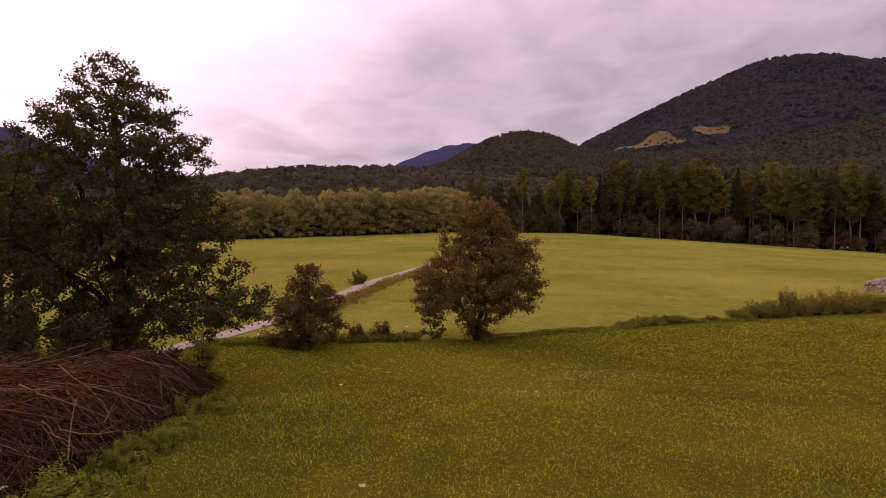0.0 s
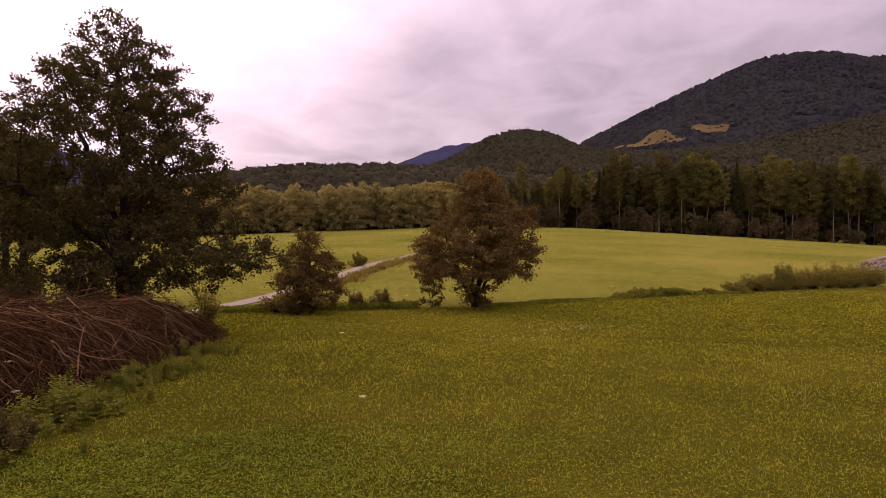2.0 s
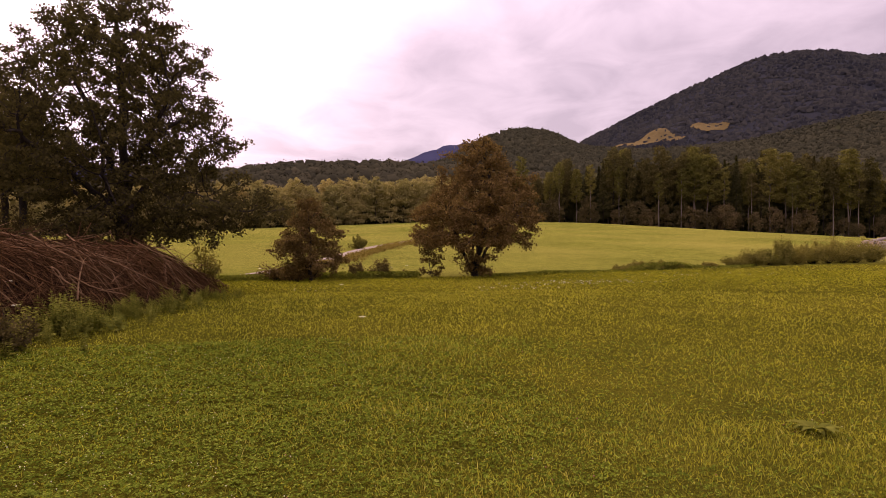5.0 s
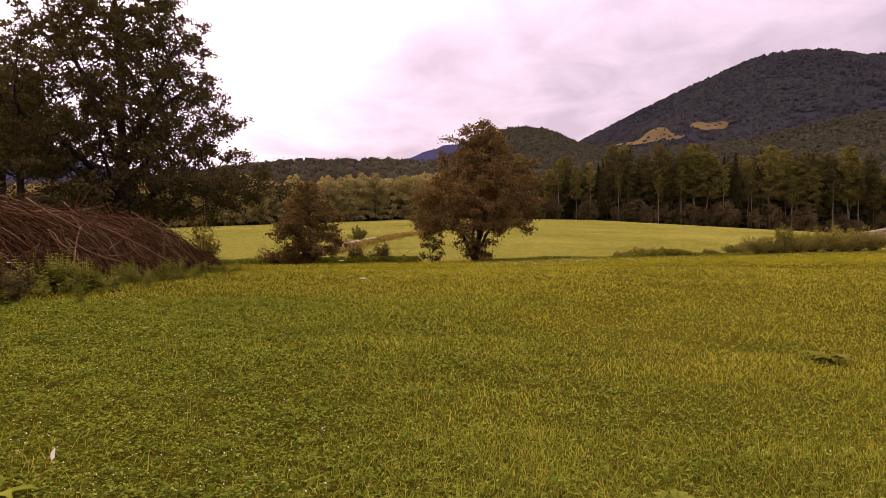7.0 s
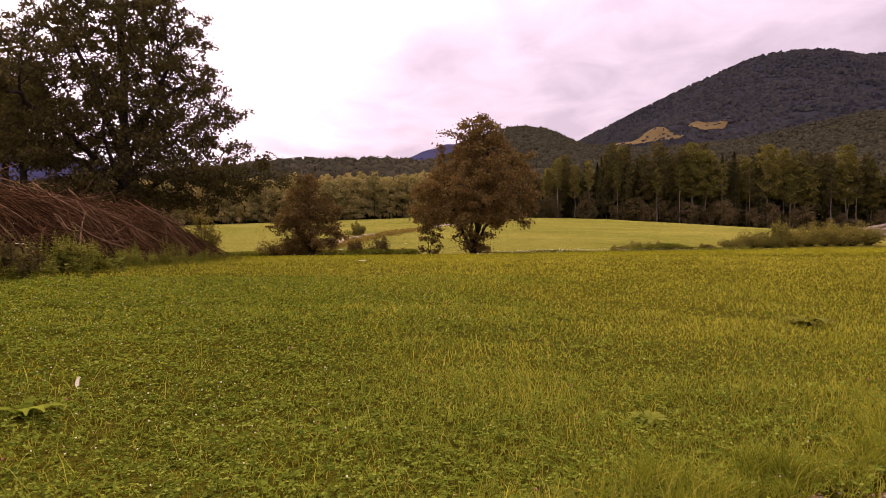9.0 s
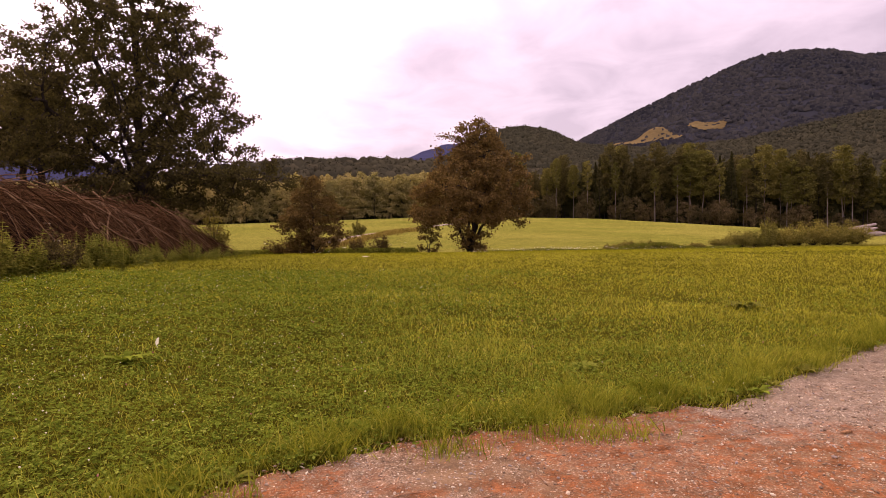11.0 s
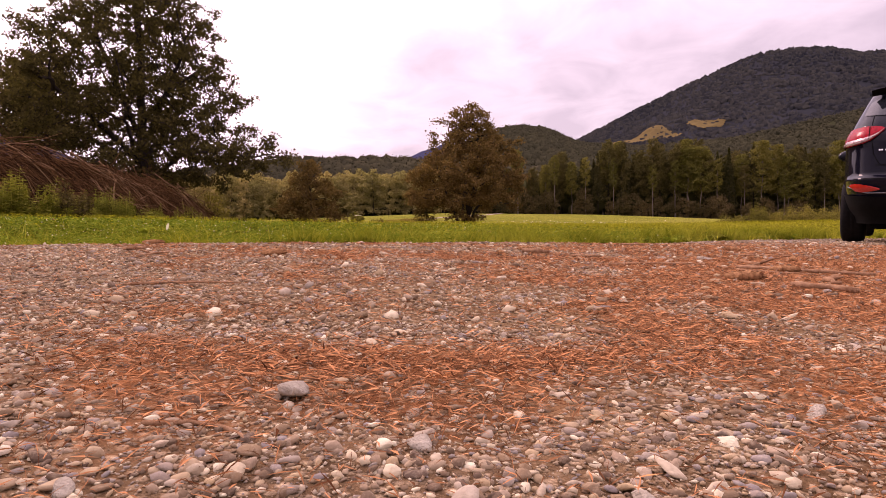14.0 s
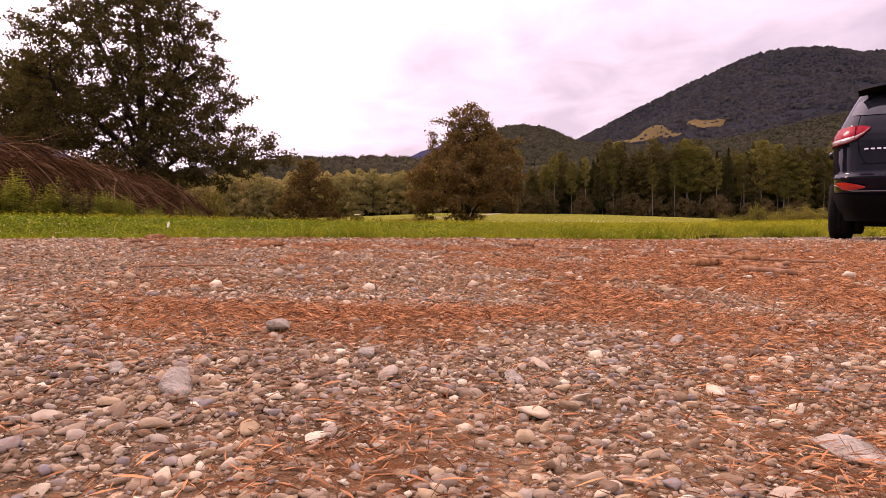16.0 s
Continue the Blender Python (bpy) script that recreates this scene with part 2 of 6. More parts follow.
def waves(x, y, seed, scale):
    """A cheap smooth field in -1..1."""
    r = np.random.default_rng(seed)
    out = 0
    for k in range(5):
        a, p = r.uniform(0, 2 * np.pi, 2)
        f = scale * r.uniform(0.6, 1.7)
        out = out + np.sin(f * (np.cos(a) * x + np.sin(a) * y) + p)
    return out / 5


# ---------- ground ----------
RISE_Y = [-300, 20, 30, 36, 50, 56, 64, 74, 86, 130, 250, 420, 900, 4000]
RISE_Z = [0.0, 0.0, -0.08, -0.25, -0.95, -1.15, -1.15, -0.6, 0.2, 1.4, 4.0, 6.0, 6.0, 6.0]


EDGE_X = [-14, -8, -4.2, -2.78, -2.5, -2.0, -1.37, -0.57, 0.25, 0.9, 2.05, 3.3, 4.9, 6.2, 7.6, 14, 26]
EDGE_Y = [-3, 0.6, 3.00, 4.14, 4.42, 4.93, 5.46, 6.04, 6.48, 6.72, 7.02, 7.98, 9.45, 10.65, 11.75, 16.7, 26]


def ground_z(x, y):
    x, y = np.asarray(x, float), np.asarray(y, float)
    z = sum(np.interp(y + o, RISE_Y, RISE_Z) for o in (-4, -2, 0, 2, 4)) / 5
    z = z - 0.034 * np.clip(x, -14, 14) * (1 - smoothstep(y, 14, 36))
    tilt = np.where(x > 0, -0.026 * np.minimum(x, 260) - 0.04 * np.clip(x - 60, 0, 200), 0.02 * np.maximum(x, -200))
    z = z + tilt * smoothstep(y, 48, 110)
    z = z + 0.05 * waves(x, y, 3, 0.35) * smoothstep(y, 8, 20)
    # the yard is crowned: it falls towards the meadow, less so under the car
    past = y - np.interp(x, EDGE_X, EDGE_Y)
    z = z - (0.115 + 0.065 * smoothstep(-x, 1.2, 2.8) - 0.085 * smoothstep(x, 1.2, 3.4)) * smoothstep(past, -2.2, -0.4 + 0.5 * smoothstep(x, 0.5, 2.5)) * (1 - smoothstep(past, 2.5, 8.0))
    return z


def ditch_y(x):
    """The near edge of the ditch between the meadow and the mown field."""
    x = np.asarray(x, float)
    return 51.7 + 0.16 * np.minimum(x - 3.4, 0) + 0.47 * np.clip(x - 3.4, 0, 16.6) + 0.24 * np.maximum(x - 20, 0)


def put_on(x, y, dz=0.0):
    return (x, y, float(ground_z(x, y)) + dz)


def axis_steps(fine_lo, fine_hi, step, far_lo, far_hi):
    mid = np.arange(fine_lo, fine_hi + step / 2, step)
    grow = 1.25 ** np.arange(1, 60)
    up = fine_hi + step * np.cumsum(grow)
    dn = fine_lo - step * np.cumsum(grow)
    return np.concatenate([[far_lo], dn[dn > far_lo][::-1], mid, up[up < far_hi], [far_hi]])


def grid_mesh(name, X, Y, Z):
    r, c = X.shape
    i = np.arange(r * c).reshape(r, c)
    f = np.stack([i[:-1, :-1], i[:-1, 1:], i[1:, 1:], i[1:, :-1]], -1).reshape(-1, 4)
    return smooth_mesh(mesh_np(name, np.stack([X, Y, Z], -1).reshape(-1, 3), f))


X, Y = np.meshgrid(axis_steps(-60, 60, 1.0, -4500, 4500), axis_steps(-15, 110, 1.0, -4500, 4800))
def yard_edge(x):
    """Where the gravel yard meets the meadow."""
    return np.interp(x, EDGE_X, EDGE_Y) + 0.16 * waves(x, 0 * x, 50, 3.0) + 0.13 * waves(x, 0 * x, 51, 9.0) + 0.07 * waves(x, 0 * x, 52, 26.0)


dip = 0.05 * smoothstep(yard_edge(X) - Y, -1.0, 0.0) * (X > -14) * (X < 26) * (Y > -12)
ground = piece("ground", grid_mesh("ground", X, Y, ground_z(X, Y) - dip), M_TURF)
tagged(ground, "olive green summer meadow with yellowed patches", "meadow", kind="structure")

# ---------- hills and mountains ----------
def rocky(name, low, high, scale):
    def build(n):
        f = n.noise(n.coords("Object"), scale, 6.0, 0.65)
        return matte(n, n.mix(n.step(f, 0.3, 0.7), low, high), n.bump(f, 0.5, 3.0))

    return surface(name, build)


M_HILL = rocky("hill_woodland_floor", (0.032, 0.033, 0.018), (0.050, 0.050, 0.024), 0.05)
# greyed and blued: the mountain's haze is part of this colour
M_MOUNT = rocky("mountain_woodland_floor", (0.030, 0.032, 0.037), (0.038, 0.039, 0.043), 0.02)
# blue here is distance haze put into the colour
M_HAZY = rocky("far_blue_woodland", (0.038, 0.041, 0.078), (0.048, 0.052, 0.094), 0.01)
M_CLEARING = rocky("dry_pasture", (0.122, 0.086, 0.035), (0.178, 0.128, 0.056), 0.06)
M_CROWN_NEAR = leafy("ridge_crown", (0.050, 0.049, 0.022), (0.083, 0.077, 0.031), (0.088, 0.081, 0.036), 0.05, 0.02)
# hill and mountain crowns have distance haze mixed into their tones
M_CROWN_HILL = leafy("hill_crown", (0.039, 0.038, 0.025), (0.074, 0.067, 0.039), (0.081, 0.069, 0.041), 0.05, 0.012)
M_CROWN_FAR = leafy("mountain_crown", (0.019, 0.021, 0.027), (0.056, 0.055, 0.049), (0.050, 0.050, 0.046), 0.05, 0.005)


def hill(name, xs, zs, y_ridge, y_foot, z_foot, x0, x1, step, material, label, rough=6.0, seed=1):
    """A ridge with the outline zs over xs at y_ridge, falling to y_foot in front and away behind."""
    X, Y = np.meshgrid(np.arange(x0, x1, step), np.arange(y_foot, y_ridge + 0.8 * (y_ridge - y_foot), step))
    Z = hill_z(X, Y, xs, zs, y_ridge, y_foot, z_foot, rough, seed)
    Z[0] -= 60
    return X, Y, Z


def hill_z(X, Y, xs, zs, y_ridge, y_foot, z_foot, rough, seed):
    h = sum(np.interp(X + o, xs, zs) for o in (-12, -6, 0, 6, 12)) / 5
    t = (Y - y_foot) / (y_ridge - y_foot)
    shape = np.where(t <= 1, np.clip(t, 0, 1) ** 1.05, 1 - 0.8 * np.maximum(t - 1, 0) ** 1.2)
    bulge = np.sin(np.clip(t, 0, 1) * np.pi)
    return z_foot + (h - z_foot) * shape + rough * bulge * (waves(X, Y, seed, 0.022) + 0.6 * waves(X, Y, seed + 7, 0.06))


ICO = [(0, 0, 1)] + [(0.894 * math.cos(k * 1.2566), 0.894 * math.sin(k * 1.2566), 0.447) for k in range(5)] + \
      [(0.894 * math.cos((k + 0.5) * 1.2566), 0.894 * math.sin((k + 0.5) * 1.2566), -0.447) for k in range(5)] + [(0, 0, -1)]
ICO_V = np.array(ICO)
ICO_F = np.array([(0, 1 + k, 1 + (k + 1) % 5) for k in range(5)] + [(1 + k, 6 + k, 1 + (k + 1) % 5) for k in range(5)] +
                 [(1 + (k + 1) % 5, 6 + k, 6 + (k + 1) % 5) for k in range(5)] + [(11, 6 + (k + 1) % 5, 6 + k) for k in range(5)])


OCT_V = np.array([(1, 0, 0), (0, 1, 0), (-1, 0, 0), (0, -1, 0), (0, 0, 1), (0, 0, -1)], float)
OCT_F = np.array([(0, 1, 4), (1, 2, 4), (2, 3, 4), (3, 0, 4), (1, 0, 5), (2, 1, 5), (3, 2, 5), (0, 3, 5)])


def blobs(rng, centres, radii, tall=1.0, jag=0.25, coarse=False):
    """Lumpy low rounded lumps, one island each."""
    n = len(centres)
    V, F = (OCT_V, OCT_F) if coarse else (ICO_V, ICO_F)
    v = V[None] * (1 + jag * rng.uniform(-1, 1, (n, len(V), 1)))
    e1 = unit(rng.normal(size=(n, 3)))
    e2 = unit(np.cross(e1, rng.normal(size=(n, 3))))
    v = np.einsum("nkj,njc->nkc", v, np.stack([e1, e2, np.cross(e1, e2)], 1)) * [1, 1, tall]
    v = v * np.asarray(radii)[:, None, None] + centres[:, None]
    f = F[None] + (np.arange(n) * len(V))[:, None, None]
    return v.reshape(-1, 3), f.reshape(-1, 3)


def spikes(rng, centres, radii, heights, sides=6):
    """Pointed conifer crowns, one island each."""
    n = len(centres)
    a = np.arange(sides) * 2 * np.pi / sides
    ring = np.stack([np.cos(a), np.sin(a), np.zeros(sides)], -1)[None] * (np.asarray(radii)[:, None, None] * rng.uniform(0.75, 1.25, (n, sides, 1)))
    tip = np.zeros((n, 1, 3))
    tip[:, 0, 2] = heights
    v = np.concatenate([ring, tip], 1) + centres[:, None]
    f = np.array([(k, (k + 1) % sides, sides) for k in range(sides)])[None] + (np.arange(n) * (sides + 1))[:, None, None]
    return v.reshape(-1, 3), f.reshape(-1, 3)


def clad(rng, name, zfun, x0, x1, y0, y1, count, radius, material, label, conifers=0.2, keep=None, lumps=True, wide=1.0, soft=0.5, fuzz=0):
    """A wood of many crowns on a slope: one object."""
    x, y = rng.uniform(x0, x1, count), rng.uniform(y0, y1, count)
    if keep is not None:
        k = keep(x, y)
        x, y = x[k], y[k]
    z = zfun(x, y)
    r = radius * wide * rng.uniform(0.6, 1.35, len(x))
    con = rng.uniform(size=len(x)) < conifers * (1 + waves(x, y, 21, 0.02))
    s = Soup()
    far = radius == 4.0
    c = np.stack([x, y, z + r * (0.0 if far else 0.3)], -1)
    s.add(*blobs(rng, c[~con], r[~con], 0.9, 0.28 if lumps else 0.14, far or radius == 3.7))
    # a second smaller lump on each crown breaks its outline
    if not far and lumps:
        off = rng.normal(size=(int((~con).sum()), 3)) * r[~con][:, None] * [0.5, 0.5, 0.25] + [0, 0, radius * 0.5]
        s.add(*blobs(rng, c[~con] + off, r[~con] * 0.6, 1.0, 0.3, radius > 4.0))
    if con.any():
        s.add(*spikes(rng, c[con] - [0, 0, radius * 0.5], r[con] * 0.6, radius * rng.uniform(1.3, 2.0, con.sum())))
    if fuzz:
        # sprays of foliage over each crown
        k = np.repeat(np.arange(len(c)), fuzz)
        way = unit(rng.normal(size=(len(k), 3)) + [0, -0.3, 0.5])
        s.add(*leaves_at(rng, c[k] + way * r[k][:, None] * rng.uniform(0.85, 1.12, (len(k), 1)), 0.62 * radius * 0.5, 0.6, 0.8))
    me = smooth_mesh(s.mesh(name))
    if not lumps:
        # rounded crowns made of many leaves show soft shading: lean their normals towards the open slope
        nv = np.empty(len(me.vertices) * 3, np.float32)
        me.vertex_normals.foreach_get("vector", nv)
        me.normals_split_custom_set_from_vertices(unit(soft * nv.reshape(-1, 3) + (1 - soft) * np.array([0, -0.5, 0.85])))
    ob = piece(name, me, material)
    return tagged(ob, label, "woodland", kind="stuff")


rng = np.random.default_rng(11)
# the wooded low ridge behind the grove
RIDGE = dict(xs=[-420, -260, -180, -158, -139, -116, -93, -50, -25, 10, 60, 160], zs=[27, 30, 34, 36.5, 39, 41.5, 42.5, 42, 41.5, 39, 34, 26], y_ridge=430, y_foot=300, z_foot=8.0, rough=2.0, seed=5)
X, Y, Z = hill("wooded_ridge", x0=-430, x1=170, step=9, material=None, label="", **RIDGE)
tagged(piece("wooded_ridge", grid_mesh("wooded_ridge", X, Y, Z), M_HILL), "low ridge under dense dark woodland", "hill", kind="structure")
clad(rng, "ridge_woods", lambda x, y: hill_z(x, y, **RIDGE), -400, 150, 305, 450, 4600, 3.6, M_CROWN_HILL, "dense dark mixed trees covering the low ridge", 0.15, lumps=False, fuzz=9)

# the rounded wooded hill and its long shoulder
HILL = dict(xs=[-160, -60, -18, 10, 31, 52, 74, 95, 116, 141, 155, 172, 250, 368, 540, 900], zs=[40, 62, 76, 84, 97, 108, 115, 119, 118, 113, 103, 96, 90, 98, 134, 124], y_ridge=800, y_foot=420, z_foot=10.0, rough=4.0, seed=8)
X, Y, Z = hill("wooded_hill", x0=-200, x1=880, step=16, material=None, label="", **HILL)
tagged(piece("wooded_hill", grid_mesh("wooded_hill", X, Y, Z), M_HILL), "rounded hill under dense woodland", "hill", kind="structure")
clad(rng, "hill_woods", lambda x, y: hill_z(x, y, **HILL), -190, 860, 500, 830, 17000, 3.7, M_CROWN_HILL, "dense broadleaf woodland covering the rounded hill", 0.06, lumps=False, fuzz=3)

# the mountain with its dry pasture
MOUNTAIN = dict(xs=[100, 240, 314, 352, 403, 454, 505, 556, 607, 658, 708, 759, 810, 873, 912, 957, 997, 1200, 1600, 2400], zs=[110, 140, 182, 203, 226, 253, 276, 301, 322, 346, 366, 377, 382, 383, 379, 369, 374, 352, 300, 160],
                y_ridge=1450, y_foot=760, z_foot=60.0, rough=16.0, seed=14)


def mountain_z(x, y):
    return hill_z(x, y, **MOUNTAIN)


def in_pasture(x, y):
    """The dry clearings on the slope, in plan."""
    u = (x - 402) / 98 + 0.10 * waves(x, y, 31, 0.05) + 0.12 * waves(x, y, 33, 0.2)
    v = (y - 1165 + 0.45 * (x - 405)) / 28 + 0.22 * waves(x, y, 32, 0.04) + 0.20 * waves(x, y, 34, 0.17)
    gap = np.abs(x - 436 + 0.2 * (y - 1150)) < 14
    return (u * u + v * v < 1) & ~gap


X, Y, Z = hill("mountain", x0=120, x1=2350, step=22, material=None, label="", **MOUNTAIN)
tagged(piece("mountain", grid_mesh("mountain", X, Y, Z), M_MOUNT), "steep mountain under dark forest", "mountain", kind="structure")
X, Y = np.meshgrid(np.arange(280, 540, 3.0), np.arange(1070, 1270, 3.0))
clear = grid_mesh("pasture", X, Y, mountain_z(X, Y) + 2.6)
bm = bmesh.new()
bm.from_mesh(clear)
bmesh.ops.delete(bm, geom=[f for f in bm.faces if not in_pasture(*[np.array(v) for v in f.calc_center_median()[:2]])], context="FACES")
bm.to_mesh(clear)
bm.free()
tagged(piece("pasture", clear, M_CLEARING), "dry yellow pasture on the mountain slope", "pasture", kind="structure")
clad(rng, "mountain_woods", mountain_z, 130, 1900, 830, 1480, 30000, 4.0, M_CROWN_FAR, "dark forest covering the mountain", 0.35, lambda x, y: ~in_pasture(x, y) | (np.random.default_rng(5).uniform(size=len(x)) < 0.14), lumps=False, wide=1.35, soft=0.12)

# far mountains, their distance haze mixed into the blue base colour
FARS = (("blue_mountain", [-700, -260, -150, -60, 20, 90, 130, 190, 260, 400, 700], [140, 205, 260, 294, 316, 326, 324, 312, 296, 260, 160], 2550, 1500),
        ("far_range", [-3600, -2600, -2000, -1750, -1560, -1400, -1250, -1100, -900, -500], [260, 420, 430, 400, 310, 260, 225, 190, 130, 50], 2600, 1500))
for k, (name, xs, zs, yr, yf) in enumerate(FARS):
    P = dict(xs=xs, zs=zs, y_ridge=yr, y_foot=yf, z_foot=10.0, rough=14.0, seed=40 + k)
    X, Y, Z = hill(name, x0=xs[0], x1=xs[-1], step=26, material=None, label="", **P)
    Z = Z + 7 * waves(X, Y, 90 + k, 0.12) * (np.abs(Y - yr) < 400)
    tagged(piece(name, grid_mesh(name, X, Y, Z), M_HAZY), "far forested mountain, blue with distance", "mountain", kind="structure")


# ---------- trees ----------
def grow(rng, H, r0, limbs, reach, first=0.15, lift=0.5, twigs=9, per=30, leaf=0.16, puff=0.45, stems=1, lean=0.0, spread=0.0, top_stop=0.97, sides=7, bare=False, low=0.66, wander=0.02):
    """A broadleaf tree: trunk or stems, limbs out to reach(f) at height fraction f, twigs and leaves in sprays. Returns wood and leaf Soups."""
    wood, foliage, centres = Soup(), Soup(), []
    for s in range(stems):
        az = s * 6.283 / stems + rng.uniform(0, 1)
        out = spread * (1.0 if stems < 4 else (0.25 if s == 0 else 1.0))
        top = np.array([math.cos(az) * out, math.sin(az) * out, H * (1.0 if s == 0 else rng.uniform(low, 0.5 * (low + 1.1))) * top_stop])
        base = np.array([math.cos(az), math.sin(az), 0]) * (r0 * 0.7 if stems > 1 else 0) - [0, 0, 0.25]
        k = 9
        t = np.linspace(0, 1, k)[:, None]
        axis_pts = base + (top - base) * t + rng.normal(size=(k, 3)) * [wander * H, wander * H, 0] * np.sin(t * 3.14) + (top - base) * [1, 1, 0] * 0.35 * np.sin(t * 3.14) * (stems > 3) + np.array([lean, 0, 0]) * t * t
        rad = r0 * (1 - 0.93 * t[:, 0]) * (1 if stems == 1 else 0.7 if stems < 4 else 0.52)
        rad[0] *= 1.45
        wood.tube(axis_pts, rad, sides)
        for i in range(limbs // stems):
            f = first + (top_stop - first) * ((i + rng.uniform(0.1, 0.9)) / (limbs // stems)) ** 0.92
            pos = np.array([np.interp(f, t[:, 0], axis_pts[:, c]) for c in range(3)])
            a = i * 2.39996 + rng.uniform(-0.5, 0.5) + s
            L = max(0.25, reach(f, a) * rng.uniform(0.72, 1.08))
            up = lift * (0.35 + f) + rng.uniform(-0.15, 0.2)
            d = unit(np.array([math.cos(a), math.sin(a), up]))
            m = 3 if bare else 6
            q = np.linspace(0, 1, m)[:, None]
            sag = np.array([0, 0, -0.12 * L]) * q * q + rng.normal(size=(m, 3)) * 0.04 * L * q
            limb = pos + d * L * q * (1 / max(0.5, np.linalg.norm(d[:2]))) ** 0.5 + sag
            r1 = max(0.012, 0.45 * r0 * (1 - f) + 0.02) * min(1.0, L / 2.0 + 0.3)
            wood.tube(limb, r1 * (1 - 0.85 * q[:, 0]), 4)
            for j in range(max(3, int(twigs * L / 3.5))):
                g = rng.uniform(0.3, 1.0) ** 0.8
                p = np.array([np.interp(g, q[:, 0], limb[:, c]) for c in range(3)])
                td = unit(d * rng.uniform(0.2, 0.9) + rng.normal(size=3) * [0.7, 0.7, 0.5])
                tl = (0.22 + 0.2 * rng.uniform()) * L * (1.15 - 0.5 * g) + 0.15
                e = p + td * tl
                if not bare:
                    wood.tube(np.array([p, p + td * tl * 0.5 + rng.normal(size=3) * 0.05 * tl, e]), [r1 * 0.35, r1 * 0.22, r1 * 0.08], 3)
                n = max(3, int(per * rng.uniform(0.6, 1.3)))
                along = rng.uniform(0.25, 1.1, n)[:, None]
                centres.append(p + td * tl * along + rng.normal(size=(n, 3)) * puff * [1, 1, 0.7] * (0.4 + 0.25 * tl))
    foliage.add(*leaves_at(rng, np.concatenate(centres), leaf))
    return wood, foliage


def broadleaf(name, wood, foliage, bark, leaf, m, label, category="tree", group=""):
    t = empty(name, m)
    tagged(t, label, category, group)
    piece("trunk", smooth_mesh(wood.mesh("trunk")), bark, t)
    piece("crown", foliage.mesh("crown"), leaf, t)
    return t


def profile(*pairs):
    fs, rs = zip(*pairs)
    return lambda f, a=0.0: float(np.interp(f, fs, rs))


def crown_points(rng, right, left, z0, z1, clumps, per, shell=0.45, plate=(0.5, 0.22), power=1.0):
    """Places for sprays of leaves inside a crown: right and left give its reach at each height; the sprays lie in flat plates."""
    out = []
    while len(out) < clumps:
        z = z0 + (z1 - z0) * rng.uniform() ** power
        a = rng.uniform(0, 6.283)
        w = 0.5 + 0.5 * math.cos(a)
        R = right(z) * w + left(z) * (1 - w)
        if rng.uniform() * 6.0 > R + 0.8:
            continue
        r = R * rng.uniform(0.02, 1) ** shell
        out.append((r * math.cos(a), r * math.sin(a), z))
    c = np.repeat(np.array(out), per, 0)
    return c + rng.normal(size=c.shape) * [plate[0], plate[0], plate[1]]


def colonise(rng, lines, goals, step=0.34, sight=4.0, near=0.45, rounds=110):
    """Limbs that grow from the given lines towards every goal, forking on the way. Returns nodes and the parent of each."""
    nodes, parent = [], []
    for line in lines:
        line = np.asarray(line, float)
        seg = np.concatenate([[0], np.cumsum(np.linalg.norm(np.diff(line, axis=0), axis=1))])
        t = np.arange(0, seg[-1], step)
        pts = np.stack([np.interp(t, seg, line[:, c]) for c in range(3)], -1) + rng.normal(size=(len(t), 3)) * 0.03
        if nodes:
            last = int(np.argmin(np.linalg.norm(np.array(nodes) - pts[0], axis=1)))
            pts = pts[1:]
        else:
            last = -1
        for p in pts:
            nodes.append(p)
            parent.append(last)
            last = len(nodes) - 1
    P = np.array(nodes)
    best = np.full(len(goals), 1e9)
    who = np.zeros(len(goals), int)

    def update(first):
        for k0 in range(first, len(P), 200):
            d = np.linalg.norm(goals[:, None] - P[None, k0:k0 + 200], axis=2)
            m = d.argmin(1)
            dm = d[np.arange(len(goals)), m]
            better = dm < best
            best[better] = dm[better]
            who[better] = m[better] + k0

    update(0)
    for _ in range(rounds):
        live = (best > near) & (best < sight)
        if not live.any():
            break
        pull = np.zeros((len(P), 3))
        np.add.at(pull, who[live], unit(goals[live] - P[who[live]]))
        src = np.unique(who[live])
        d = unit(unit(pull[src]) + rng.normal(size=(len(src), 3)) * 0.16 + [0, 0, 0.06])
        first = len(P)
        P = np.concatenate([P, P[src] + d * step])
        parent.extend(src.tolist())
        update(first)
    return P, np.array(parent)


